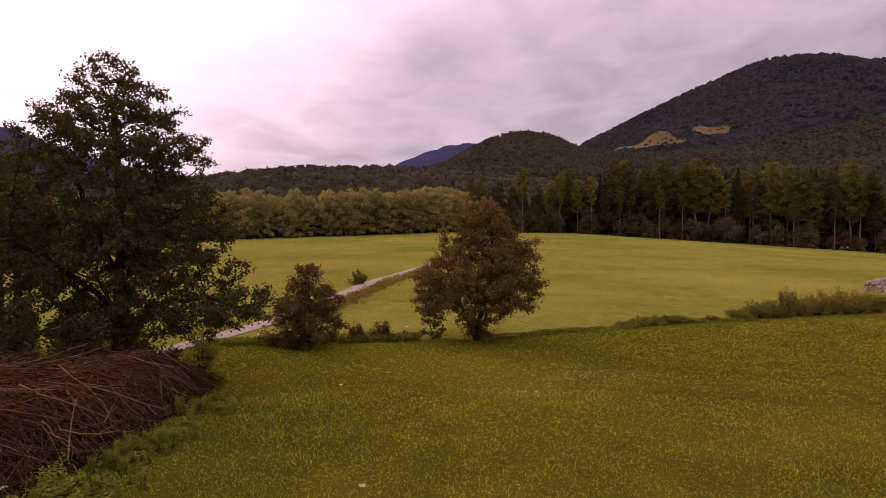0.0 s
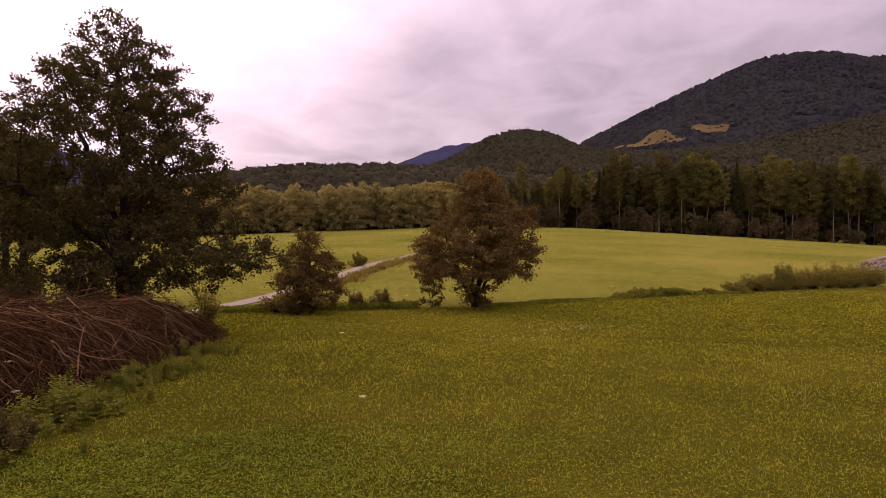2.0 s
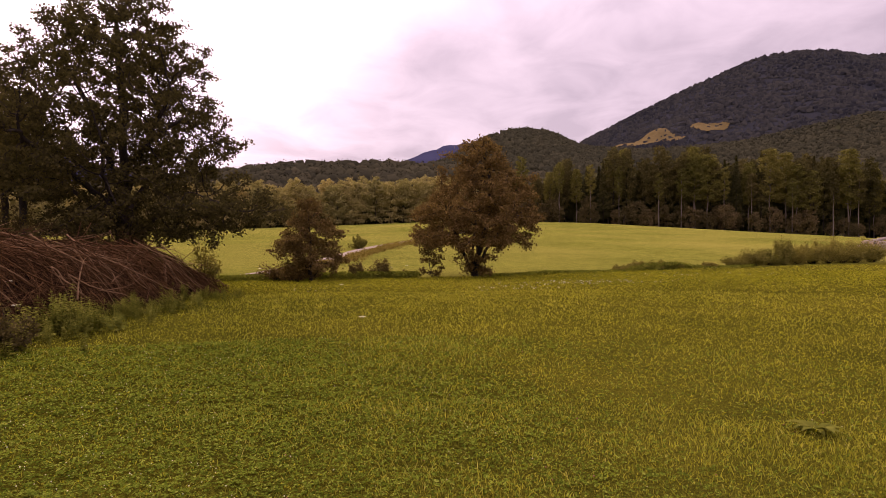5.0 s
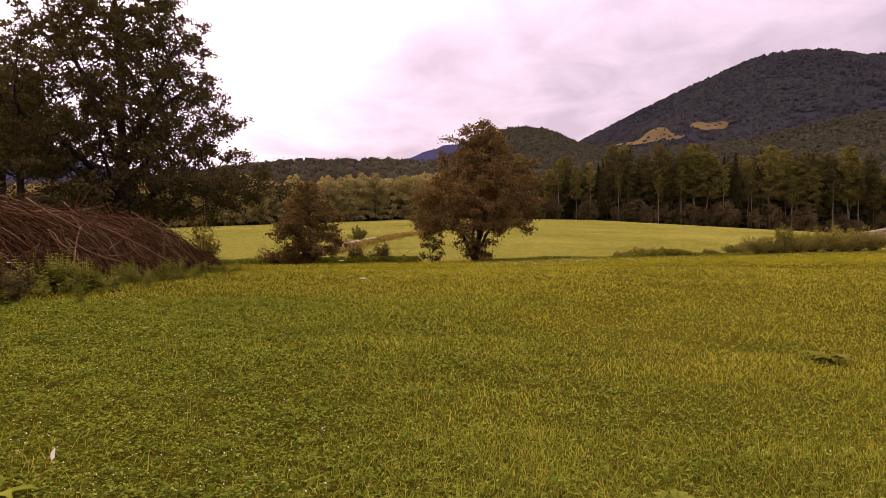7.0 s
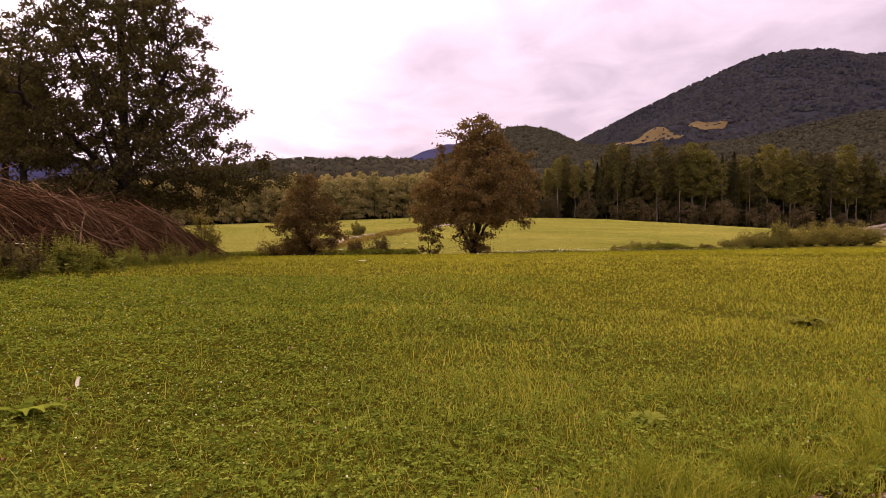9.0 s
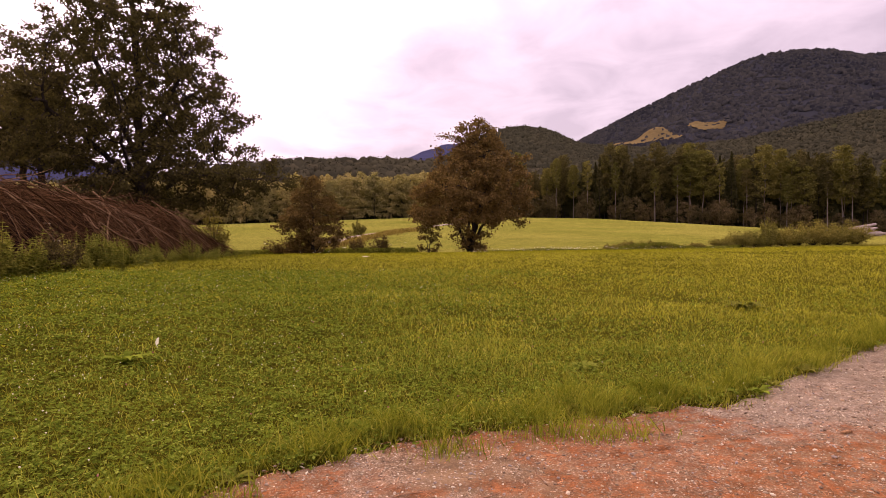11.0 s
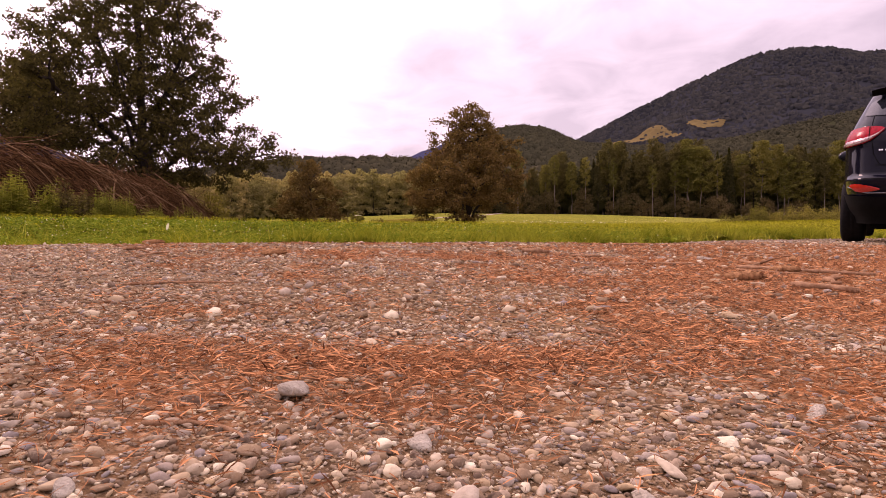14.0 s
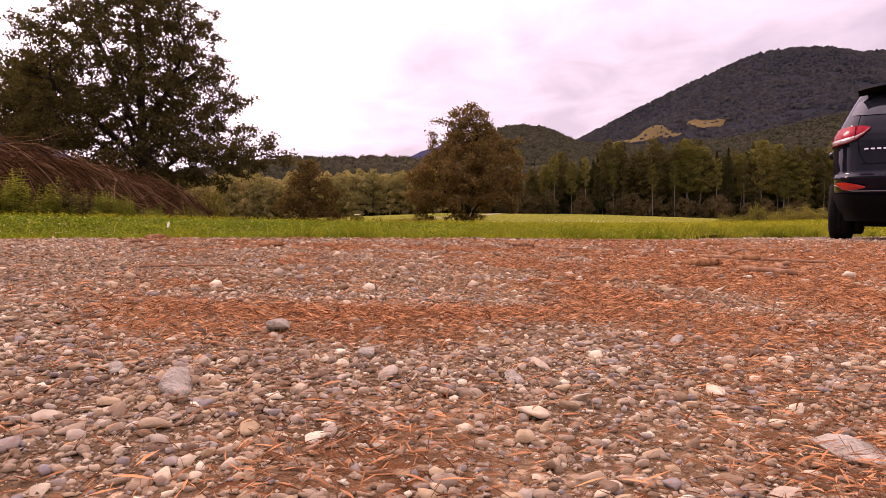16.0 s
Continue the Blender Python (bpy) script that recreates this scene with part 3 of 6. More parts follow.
def limbs_and_leaves(rng, P, parent, r0, leaf, per, puff, tip=0.007, thin=0.10):
    """Tapering limbs along the nodes, and leaves in sprays round every fine twig."""
    n = len(P)
    flow = np.zeros(n)
    kids = np.zeros(n, int)
    heavy = np.full(n, -1)
    for i in range(n - 1, 0, -1):
        if kids[i] == 0:
            flow[i] += 1.0
        p = parent[i]
        flow[p] += flow[i]
        kids[p] += 1
        if heavy[p] < 0 or flow[i] > flow[heavy[p]]:
            heavy[p] = i
    rad = tip + (r0 - tip) * (flow / flow[0]) ** 0.52
    wood, foliage = Soup(), Soup()
    for i in range(n):
        if i and heavy[parent[i]] == i:
            continue
        chain = [i] if i == 0 else [parent[i], i]
        k = i
        while heavy[k] >= 0:
            k = heavy[k]
            chain.append(k)
        r = rad[chain].copy()
        if i:
            r[0] = r[1]
        else:
            r[0] *= 1.5
        wood.tube(P[chain], r, 9 if i == 0 else 5 if r[0] > 0.05 else 3)
    fine = np.where(flow < max(3.0, thin * 30))[0]
    count = np.maximum(1, (per * rng.uniform(0.4, 1.5, len(fine))).astype(int))
    c = np.repeat(P[fine], count, 0)
    c = c + rng.normal(size=c.shape) * puff * [1, 1, 0.7]
    foliage.add(*leaves_at(rng, c, leaf))
    return wood, foliage


# the oak at the meadow's edge: stems from one foot, a wide flat-bottomed crown with a narrow top
rng = np.random.default_rng(2)
O_R = profile((1.9, 3.4), (2.6, 4.4), (4.0, 4.8), (5.8, 4.5), (7.4, 3.7), (8.0, 2.6), (8.5, 2.0), (9.6, 1.8), (10.6, 1.4))
O_L = profile((1.9, 3.9), (2.6, 4.6), (4.0, 4.6), (5.8, 3.7), (6.8, 2.7), (7.6, 1.3), (8.4, 0.6), (9.6, 0.4), (10.6, 0.2))
goals = crown_points(rng, O_R, O_L, 2.4, 10.2, 400, 5, 0.5, (0.38, 0.22), 1.0)
goals = np.concatenate([goals, rng.normal(size=(70, 3)) * [0.75, 0.6, 0.45] + [0.15, 0, 1.0], rng.normal(size=(12, 3)) * [0.12, 0.2, 0.6] + [-2.5, 0, 7.2]])
goals = goals[goals[:, 2] > 0.25]
P, parent = colonise(rng, (((0, 0, -0.3), (0.15, 0, 1.2), (0.75, 0.1, 3.0), (1.3, 0, 5.5), (1.2, 0, 8.6)), ((0, 0, 0), (-0.55, 0.1, 1.3), (-1.2, 0, 2.9), (-1.9, 0.2, 5.0)), ((0, 0, 0.3), (0.35, 0.5, 1.8), (0.2, 1.2, 4.5)), ((0, 0, 0.2), (-0.15, -0.5, 1.6), (0.1, -1.2, 4.2)), ((0, 0, 0.4), (0.95, -0.2, 2.2), (2.3, -0.3, 4.0))), goals, 0.3, 4.0, 0.4)
w_, l_ = limbs_and_leaves(rng, P, parent, 0.30, 0.165, 40, 0.20)
broadleaf("oak_tree", w_, l_, M_BARK, M_OAK, pose(*put_on(1.75, 51.0)), "dark green multi-stemmed oak standing at the meadow's edge")

# the sapling beside it
w_, l_ = grow(rng, 3.5, 0.05, 22, profile((0, 0.6), (0.4, 0.8), (1, 0.4)), 0.06, 0.6, 12, 24, 0.16, 0.3, stems=2, spread=0.4)
broadleaf("sapling", w_, l_, M_BARK, M_OAK, pose(*put_on(-1.5, 52.0)), "slim bushy sapling in the field hedge")

# the small tree by the lane
S_R = profile((0.2, 1.7), (1.2, 2.0), (2.6, 2.0), (3.6, 1.6), (4.6, 0.9), (5.7, 0.25))
S_L = profile((0.2, 1.2), (1.2, 2.1), (2.2, 2.4), (3.2, 2.1), (4.4, 1.3), (5.1, 0.6), (5.8, 0.2))
goals = crown_points(rng, S_R, S_L, 0.5, 5.7, 120, 5, 0.55, (0.34, 0.2))
P, parent = colonise(rng, (((0, 0, -0.3), (0.1, 0, 2.0), (0, 0, 4.6)), ((0, 0, 0.6), (-0.8, 0.1, 2.0), (-1.4, 0, 3.2))), goals, 0.26, 3.0, 0.34)
w_, l_ = limbs_and_leaves(rng, P, parent, 0.13, 0.15, 42, 0.19)
broadleaf("small_tree", w_, l_, M_BARK, M_OAK, pose(*put_on(-9.9, 47.6)), "small dark green tree beside the field lane")

# the big tree behind the brush heap: a tall trunk that forks, layered limbs, one low limb reaching over the lane
rng = np.random.default_rng(7)
B_R = profile((2.4, 4.0), (3.5, 5.4), (5.0, 5.6), (6.0, 5.0), (8.0, 4.7), (10.0, 4.4), (12.0, 3.8), (13.0, 3.1), (14.0, 2.0), (14.9, 1.0), (15.9, 0.1))
B_L = profile((2.4, 3.0), (4.5, 3.6), (5.5, 5.4), (6.5, 6.4), (9.0, 6.2), (11.0, 5.5), (12.4, 4.6), (13.6, 3.2), (14.6, 1.8), (15.4, 0.6), (15.9, 0.1))
goals = crown_points(rng, B_R, B_L, 2.6, 16.0, 700, 5, 0.5, (0.42, 0.22), 0.9)
goals = np.concatenate([goals, rng.normal(size=(260, 3)) * [1.3, 0.9, 0.5] + [5.3, -0.8, 4.1]])
P, parent = colonise(rng, (((0, 0, -0.4), (0.1, 0, 3.0), (0, 0.1, 6.0), (0.15, 0, 9.5), (-0.1, 0, 13.8)), ((0, 0, 4.6), (1.0, 0.2, 7.2), (2.1, 0.4, 9.6)), ((0, 0, 5.0), (-1.3, 0.4, 8.0), (-2.3, 0, 11.0)), ((0, 0, 2.6), (2.4, -0.5, 4.3), (4.8, -0.9, 4.6), (6.2, -1.0, 4.0)),
                             ((0, 0, 3.4), (-3.0, 0.5, 5.4), (-5.4, 0, 6.6)), ((0, 0, 3.2), (0.6, -2.6, 5.2), (1.2, -4.2, 6.0)), ((0, 0, 3.8), (-1.4, -2.4, 6.2), (-2.4, -4.0, 7.4)), ((0, 0, 4.0), (0.6, 2.8, 6.6), (0.8, 4.2, 8.0)), ((0, 0, 6.2), (2.4, -0.8, 8.0), (3.9, -1.0, 8.8))), goals, 0.34, 4.0, 0.42)
w_, l_ = limbs_and_leaves(rng, P, parent, 0.43, 0.145, 38, 0.165)
broadleaf("broadleaf_tree", w_, l_, M_BARK, M_BIGOAK, pose(*put_on(-16.4, 35.0)), "large dark broadleaf tree standing behind the brush heap")
for k, (x, y, h) in enumerate(((-24.2, 39.0, 10.8), (-26.6, 41.0, 12.0), (-31.0, 40.0, 12.8))):
    prof = profile((0.5 * h, 1.4), (0.6 * h, 2.5), (0.7 * h, 2.3), (0.9 * h, 1.2), (h, 0.2))
    goals = crown_points(rng, prof, prof, 0.52 * h, h, 110, 5, 0.5, (0.4, 0.3))
    P, parent = colonise(rng, (((0, 0, -0.4), (0.1, 0.1, 0.5 * h), (0, 0, 0.9 * h)),), goals, 0.36, 4.0, 0.45)
    w_, l_ = limbs_and_leaves(rng, P, parent, 0.19, 0.18, 34, 0.32)
    broadleaf("broadleaf_tree", w_, l_, M_BARK, M_BIGOAK, pose(*put_on(x, y)), "slender dark tree behind the brush heap", group="trees behind the brush heap")


# ---------- woods round the far meadow ----------
def spruce_mesh(rng, H, R, n):
    """Needle sprays in drooping whorls round a straight stem."""
    wood, fol = Soup(), Soup()
    wood.tube([(0, 0, -0.4), (0, 0, H * 0.5), (0, 0, H)], [0.26, 0.16, 0.03], 6)
    f = rng.uniform(0, 1, n) ** 0.8 * 0.78 + 0.22
    a = rng.uniform(0, 6.283, n)
    r = R * (1.02 - f) / 0.8 * rng.uniform(0.25, 1.0, n) ** 0.6
    c = np.stack([np.cos(a) * r, np.sin(a) * r, f * H - 0.25 * r], -1)
    fol.add(*leaves_at(rng, c, 0.75, 0.6, 1.2))
    return wood, fol


rng = np.random.default_rng(23)
ROUND = profile((0.0, 2.2), (0.3, 3.8), (0.6, 3.8), (0.85, 2.4), (1, 0.8))
TALL = profile((0.15, 2.2), (0.35, 3.4), (0.6, 4.2), (0.8, 3.4), (1, 0.9))
protos = []
for k in range(3):
    w_, l_ = grow(rng, 17.0, 0.2, 30, ROUND, 0.06, 0.55, 9, 20, 0.56, 0.85, sides=5, bare=True)
    protos.append(("grove", broadleaf("grove_tree", w_, l_, M_BARK, M_WOOD_L, pose(-60, 236 + k, 3), "olive green broadleaf tree at the edge of the grove", group="grove edge trees")))
for k in range(3):
    w_, l_ = grow(rng, 34.0, 0.24, 38, TALL, 0.16 + 0.10 * k, 0.55, 9, 20, 0.62, 0.9, sides=5, bare=True, wander=0.006)
    protos.append(("tall", broadleaf("forest_tree", w_, l_, M_BARK_PALE if k == 2 else M_BARK, M_WOOD_PALE if k == 2 else M_WOOD_R, pose(100, 262 + k, 0), "tall broadleaf tree with a bare lower trunk at the forest edge", group="forest edge trees")))
for k in range(2):
    w_, l_ = grow(rng, 30.0 - 3 * k, 0.24, 22, profile((0.4, 1.4), (0.7, 2.6), (1, 0.8)), 0.52, 0.6, 8, 20, 0.58, 0.8, sides=5, bare=True, wander=0.003)
    protos.append(("pole", broadleaf("forest_tree", w_, l_, M_BARK_PALE, M_WOOD_PALE if k else M_WOOD_R, pose(110, 264 + k, 0), "slim tree with a long bare pale trunk at the forest edge", group="forest edge trees")))
for k in range(2):
    w_, l_ = spruce_mesh(rng, 33.0 - 3 * k, 4.0, 2000)
    protos.append(("spruce", broadleaf("spruce_tree", w_, l_, M_BARK, M_SPRUCE, pose(120, 266 + k, 0), "tall dark spruce at the forest edge", group="forest edge trees")))
for k in range(2):
    w_, l_ = grow(rng, 9.5, 0.1, 22, ROUND, 0.02, 0.5, 7, 17, 0.58, 0.8, sides=4, bare=True)
    protos.append(("under", broadleaf("forest_bush", w_, l_, M_BARK, M_UNDER, pose(90, 256 + k, 0), "rounded bush filling the forest edge", "bush", "forest edge bushes")))
kinds = {}
for kind, ob in protos:
    kinds.setdefault(kind, []).append(ob)
used = set()


def stand(kind, x, y, size):
    """One more tree of a kind; the first of each mesh is the built one itself."""
    ob = kinds[kind][int(rng.integers(len(kinds[kind])))]
    m = pose(x, y, float(ground_z(x, y)) - 0.1, 0, 0, rng.uniform(0, 360)) @ Matrix.Diagonal((size * rng.uniform(0.9, 1.12), size * rng.uniform(0.9, 1.12), size, 1))
    if ob.name not in used:
        used.add(ob.name)
        ob.matrix_basis = m
    else:
        ob2 = copy_thing(ob, Matrix.Identity(4))
        ob2.matrix_basis = m


def edge_y(x):
    """The forest's foot across the far meadow."""
    return np.interp(x, [-260, -150, -60, -28, 8, 30, 51, 83, 119, 155, 230], [200, 215, 229, 234, 252, 268, 274, 262, 262, 254, 235])


for x in np.arange(-150, 14, 4.6):
    for row in range(2):
        xx = x + rng.uniform(-2, 2)
        stand("grove", xx, edge_y(xx) + 3.5 + row * 6 + rng.uniform(-1, 1), rng.uniform(0.85, 1.08) * (0.98 + 0.06 * row))
for x in np.arange(12, 232, 4.2):
    for row in range(2):
        xx = x + rng.uniform(-2, 2)
        grown = 0.62 + 0.38 * float(smoothstep(xx, 20, 90))
        kind = "spruce" if rng.uniform() < (0.22 + 0.22 * row) else "tall"
        stand(kind, xx, edge_y(xx) + 5 + row * 7 + rng.uniform(-2, 2), rng.uniform(0.85, 1.08) * grown)
for x in np.arange(34, 220, 13.0):
    xx = x + rng.uniform(-3, 3)
    stand("pole", xx, edge_y(xx) + rng.uniform(-0.5, 2.0), rng.uniform(0.8, 1.05))
for x, size in ((142.0, 0.86), (147.0, 0.80), (103.0, 0.92), (108.0, 0.95)):
    ob = copy_thing(kinds["tall"][2], Matrix.Identity(4))
    ob.matrix_basis = pose(x, float(edge_y(x)) + 2.5, float(ground_z(x, edge_y(x))) - 0.1, 0, 0, 40 * x) @ Matrix.Diagonal((size * 1.25, size * 1.25, size, 1))
for x in np.arange(14, 230, 3.6):
    if rng.uniform() < 0.85:
        stand("under", x + rng.uniform(-2, 2), edge_y(x) + rng.uniform(-0.5, 3.5), rng.uniform(0.55, 1.15))
# the depth of the wood behind its edge
def deep_z(x, y):
    return ground_z(x, y) + np.where(x < 12, 9.0, 9.0 + 12.0 * smoothstep(x, 12, 90))
clad(rng, "deep_wood", deep_z, -190, 250, 240, 330, 2600, 4.0, M_CROWN_NEAR, "dark wood behind the forest edge", 0.35, lambda x, y: y > edge_y(x) + 15)
clad(rng, "forest_understorey", lambda x, y: ground_z(x, y) + rng.uniform(0, 14, len(x)) * (0.4 + 0.6 * smoothstep(x, 12, 90)), -200, 260, 235, 300, 3000, 3.6, M_CROWN_NEAR, "dark undergrowth inside the forest", 0.0, lambda x, y: (y > edge_y(x) + 10) & (y < edge_y(x) + 26))


# ---------- the field lane ----------
def gravelly(name, base, dust, scale):
    def build(n):
        v = n.coords("Object")
        f = n.noise(v, scale, 6.0, 0.7)
        wide = n.noise(v, 0.5, 3.0)
        c = n.mix(n.step(f, 0.3, 0.7), base, dust)
        c = n.mix(n.step(wide, 0.45, 0.7, 0.0, 0.5), c, tuple(0.7 * b for b in base))
        return matte(n, c, n.bump(f, 0.5, 0.02))

    return surface(name, build)


M_LANE = gravelly("pale_lane_gravel", (0.27, 0.215, 0.165), (0.39, 0.325, 0.25), 3.0)
LANE_Y = [30, 48, 56, 66, 76, 88, 100, 130, 180, 225, 262]
LANE_X = [-23, -19.2, -17.7, -15.6, -12.6, -9.6, -5.4, 3.5, 13, 19, 25]
ly = np.arange(34, 262, 1.0)
lx = sum(np.interp(ly + o, LANE_Y, LANE_X) for o in (-6, -3, 0, 3, 6)) / 5
X = lx[:, None] + np.linspace(-1.05, 1.05, 7)[None]
Y = np.repeat(ly[:, None], 7, 1)
Z = ground_z(X, Y) + 0.06 + 0.03 * np.cos(np.linspace(-1.5, 1.5, 7))[None]
lane = piece("field_lane", grid_mesh("field_lane", X, Y, Z), M_LANE)
tagged(lane, "narrow pale gravel lane crossing the meadow", "lane", kind="structure")

# ---------- the gravel yard ----------
def needle_patch(x, y):
    """How thickly brown needles lie at a place of the yard, 0 to 1."""
    rim = 0.6 * np.exp(-(((yard_edge(x) - 0.12 - y) / 0.24) ** 2)) * smoothstep(-x, -1.8, -0.8) * smoothstep(waves(x, 0 * x, 67, 3.0), -0.35, 0.1)
    p = 0.34 * waves(x, y, 60, 1.1) + 0.46 * waves(x, y, 61, 3.3) + 0.50 * waves(x, y, 62, 9.0) + 0.34 * waves(x, y, 63, 24.0) + 0.22
    p = p + 0.32 * smoothstep(x - 0.22 * y, 0.0, 0.35) * smoothstep(y, 0.9, 1.5)
    p = p + 0.4 * np.exp(-(((y - 0.72) / 0.10) ** 2) - ((x + 0.13) / 0.28) ** 2)
    p = p - 0.08 * smoothstep(y, 0.62, 0.45) - 0.35 * np.exp(-(((y - 1.15) / 0.30) ** 2) - ((x - 0.02) / 0.20) ** 2)
    p = p - 0.50 * smoothstep(-0.38 * y - x, 0.0, 0.5) * smoothstep(y, 4.2, 3.4) - 0.55 * np.exp(-(((y - 4.4) / 0.35) ** 2) - ((x + 0.1) / 0.8) ** 2)
    p = p - 1.0 * smoothstep(y + 0.4 * (x - 2.2) - 6.2, -0.5, 0.4) * smoothstep(x, 1.4, 2.4)
    return smoothstep(p + rim, -0.12, 0.36)


def yard_z(x, y):
    return ground_z(x, y) - 0.004 + 0.005 * waves(x, y, 70, 4.0) + 0.002 * waves(x, y, 71, 17.0)


def yard_surface(n):
    v = n.coords("Object")
    needles = n.add("ShaderNodeAttribute")
    needles.attribute_name = "needles"
    fine = n.noise(v, 130.0, 6.0, 0.7)
    mid = n.noise(v, 22.0, 5.0, 0.65)
    wide = n.noise(v, 1.3, 4.0, 0.6)
    st = n.voronoi(v, 120.0)
    st2 = n.voronoi(v, 45.0)
    earth = n.mix(n.step(mid, 0.3, 0.7), (0.056, 0.035, 0.020), (0.26, 0.168, 0.096))
    tone = n.add("ShaderNodeSeparateColor")
    n.put(st.outputs["Color"], tone.inputs[0])
    stones = n.mix(tone.outputs[0], (0.10, 0.064, 0.038), (0.60, 0.46, 0.31))
    c = n.mix(n.step(st.outputs["Distance"], 0.30, 0.55, 0.85, 0.0), earth, stones)
    tone2 = n.add("ShaderNodeSeparateColor")
    n.put(st2.outputs["Color"], tone2.inputs[0])
    grain = n.noise(v, 700.0, 4.0, 0.7)
    c = n.mix(1.0, c, n.mix(n.step(grain, 0.3, 0.7), (0.55, 0.52, 0.5), (1.5, 1.45, 1.4)), "MULTIPLY")
    pick = n.math("MULTIPLY", n.step(st2.outputs["Distance"], 0.22, 0.32, 0.95, 0.0), n.step(tone2.outputs[1], 0.50, 0.53))
    far = n.add("ShaderNodeSeparateXYZ")
    n.put(v, far.inputs[0])
    pick = n.math("MULTIPLY", pick, n.step(far.outputs[1], 0.9, 2.2))
    c = n.mix(pick, c, n.mix(tone2.outputs[0], (0.22, 0.18, 0.14), (0.74, 0.63, 0.46)))
    c = n.mix(n.step(wide, 0.42, 0.62, 0.0, 0.75), c, n.mix(n.step(fine, 0.3, 0.7), (0.105, 0.063, 0.031), (0.31, 0.200, 0.104)))
    bare = n.add("ShaderNodeAttribute")
    bare.attribute_name = "bare"
    crushed = n.mix(tone.outputs[1], (0.070, 0.058, 0.042), (0.42, 0.36, 0.27))
    c = n.mix(n.math("MULTIPLY", bare.outputs["Fac"], n.step(st.outputs["Distance"], 0.35, 0.6, 0.85, 0.3)), c, crushed)
    c = n.mix(pick, c, n.mix(tone2.outputs[0], (0.22, 0.18, 0.14), (0.74, 0.63, 0.46)))
    litter = n.mix(n.step(fine, 0.3, 0.7), (0.060, 0.020, 0.008), (0.40, 0.140, 0.045))
    litter = n.mix(1.0, litter, n.mix(n.step(n.noise(v, 14.0, 5.0, 0.7), 0.36, 0.62), (0.5, 0.5, 0.5), (1.3, 1.3, 1.3)), "MULTIPLY")
    lay = n.math("MULTIPLY", needles.outputs["Fac"], n.step(n.math("ADD", n.math("MULTIPLY", n.noise(v, 45.0, 5.0, 0.75), 0.6), n.math("MULTIPLY", n.noise(v, 7.0, 4.0, 0.6), 0.5)), 0.45, 0.62))
    c = n.mix(n.math("MULTIPLY", lay, 0.9), c, litter)
    c = n.mix(1.0, c, n.mix(n.step(n.noise(v, 5.0, 5.0, 0.7), 0.34, 0.66), (0.74, 0.72, 0.69), (1.36, 1.32, 1.27)), "MULTIPLY")
    height = n.math("ADD", n.math("MULTIPLY", n.step(st.outputs["Distance"], 0.1, 0.6, 1.0, 0.0), 0.7), n.math("ADD", n.math("MULTIPLY", fine, 0.6), n.math("MULTIPLY", grain, 0.3)))
    return matte(n, c, n.bump(height, 0.9, 0.006))


M_YARD = surface("gravel_yard_soil", yard_surface)
cols = np.concatenate([np.arange(-14, -3, 0.25), np.arange(-3, 3, 0.05), np.arange(3, 26.1, 0.25)])
rows_ = np.concatenate([np.linspace(0, 0.55, 24)[:-1], np.linspace(0.55, 1, 90)])
X = np.repeat(cols[None], len(rows_), 0)
Y = -12 + (yard_edge(cols)[None] + 12) * rows_[:, None]
Z = yard_z(X, Y)
Z[-1] -= 0.03
yard = grid_mesh("gravel_yard", X, Y, Z)
att = yard.attributes.new("needles", "FLOAT", "POINT")
att.data.foreach_set("value", needle_patch(X, Y).ravel().astype(np.float32))
att = yard.attributes.new("bare", "FLOAT", "POINT")
bare_ = smoothstep(Y + 0.4 * (X - 2.2) - 6.2, -0.6, 0.5) * smoothstep(X, 1.2, 2.6) + 0.4 * smoothstep(-0.38 * Y - X, -0.1, 0.6) + 0.5 * smoothstep(waves(X, Y, 66, 1.7), 0.1, 0.5)
att.data.foreach_set("value", np.clip(bare_, 0, 1).ravel().astype(np.float32))
tagged(piece("gravel_yard", yard, M_YARD), "stony gravel yard strewn with rusty brown needles", "gravel yard", kind="structure")

# ---------- the brush heap ----------
M_TWIG = barky("brush_twig", (0.011, 0.0050, 0.003), (0.190, 0.094, 0.040), 14.0, 1.1)
M_TWIG_PALE = barky("weathered_branch", (0.085, 0.045, 0.024), (0.32, 0.19, 0.095), 10.0)
M_HEAP_SHADE = rocky("heap_shade", (0.008, 0.004, 0.003), (0.016, 0.008, 0.006), 3.0)


def heap_z(x, y):
    """Height of the heap over the ground: a thatch of branches that rises from the meadow's side to a long crest."""
    x, y = np.asarray(x, float), np.asarray(y, float)
    t = np.clip((-11.4 + 0.25 * waves(x, y, 85, 0.6) - x) / 2.5, 0, 1)
    back = 1 - smoothstep(-x, 20.5, 23.5)
    ends = np.clip((y - 16.5) / 3.5, 0, 1) ** 0.6 * np.clip((36.0 + 0.25 * (x + 14) - y) / 3.6, 0, 1) ** 0.6
    top = 2.35 - 0.02 * np.clip(y - 20, 0, 12)
    top = top * (1 + 0.12 * waves(x, y, 83, 0.9) + 0.09 * waves(x, y, 84, 2.2))
    return top * np.sin(t * np.pi / 2) * back * ends


heap = empty("brush_heap", pose(-15, 27.5, float(ground_z(-15, 27.5))))
tagged(heap, "long heap of dry brown cut branches and twigs", "brush heap")
hx, hy, hz = -15, 27.5, float(ground_z(-15, 27.5))
# added near-black sheet under the twigs: painted shade for the gaps
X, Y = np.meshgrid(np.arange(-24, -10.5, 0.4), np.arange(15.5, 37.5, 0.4))
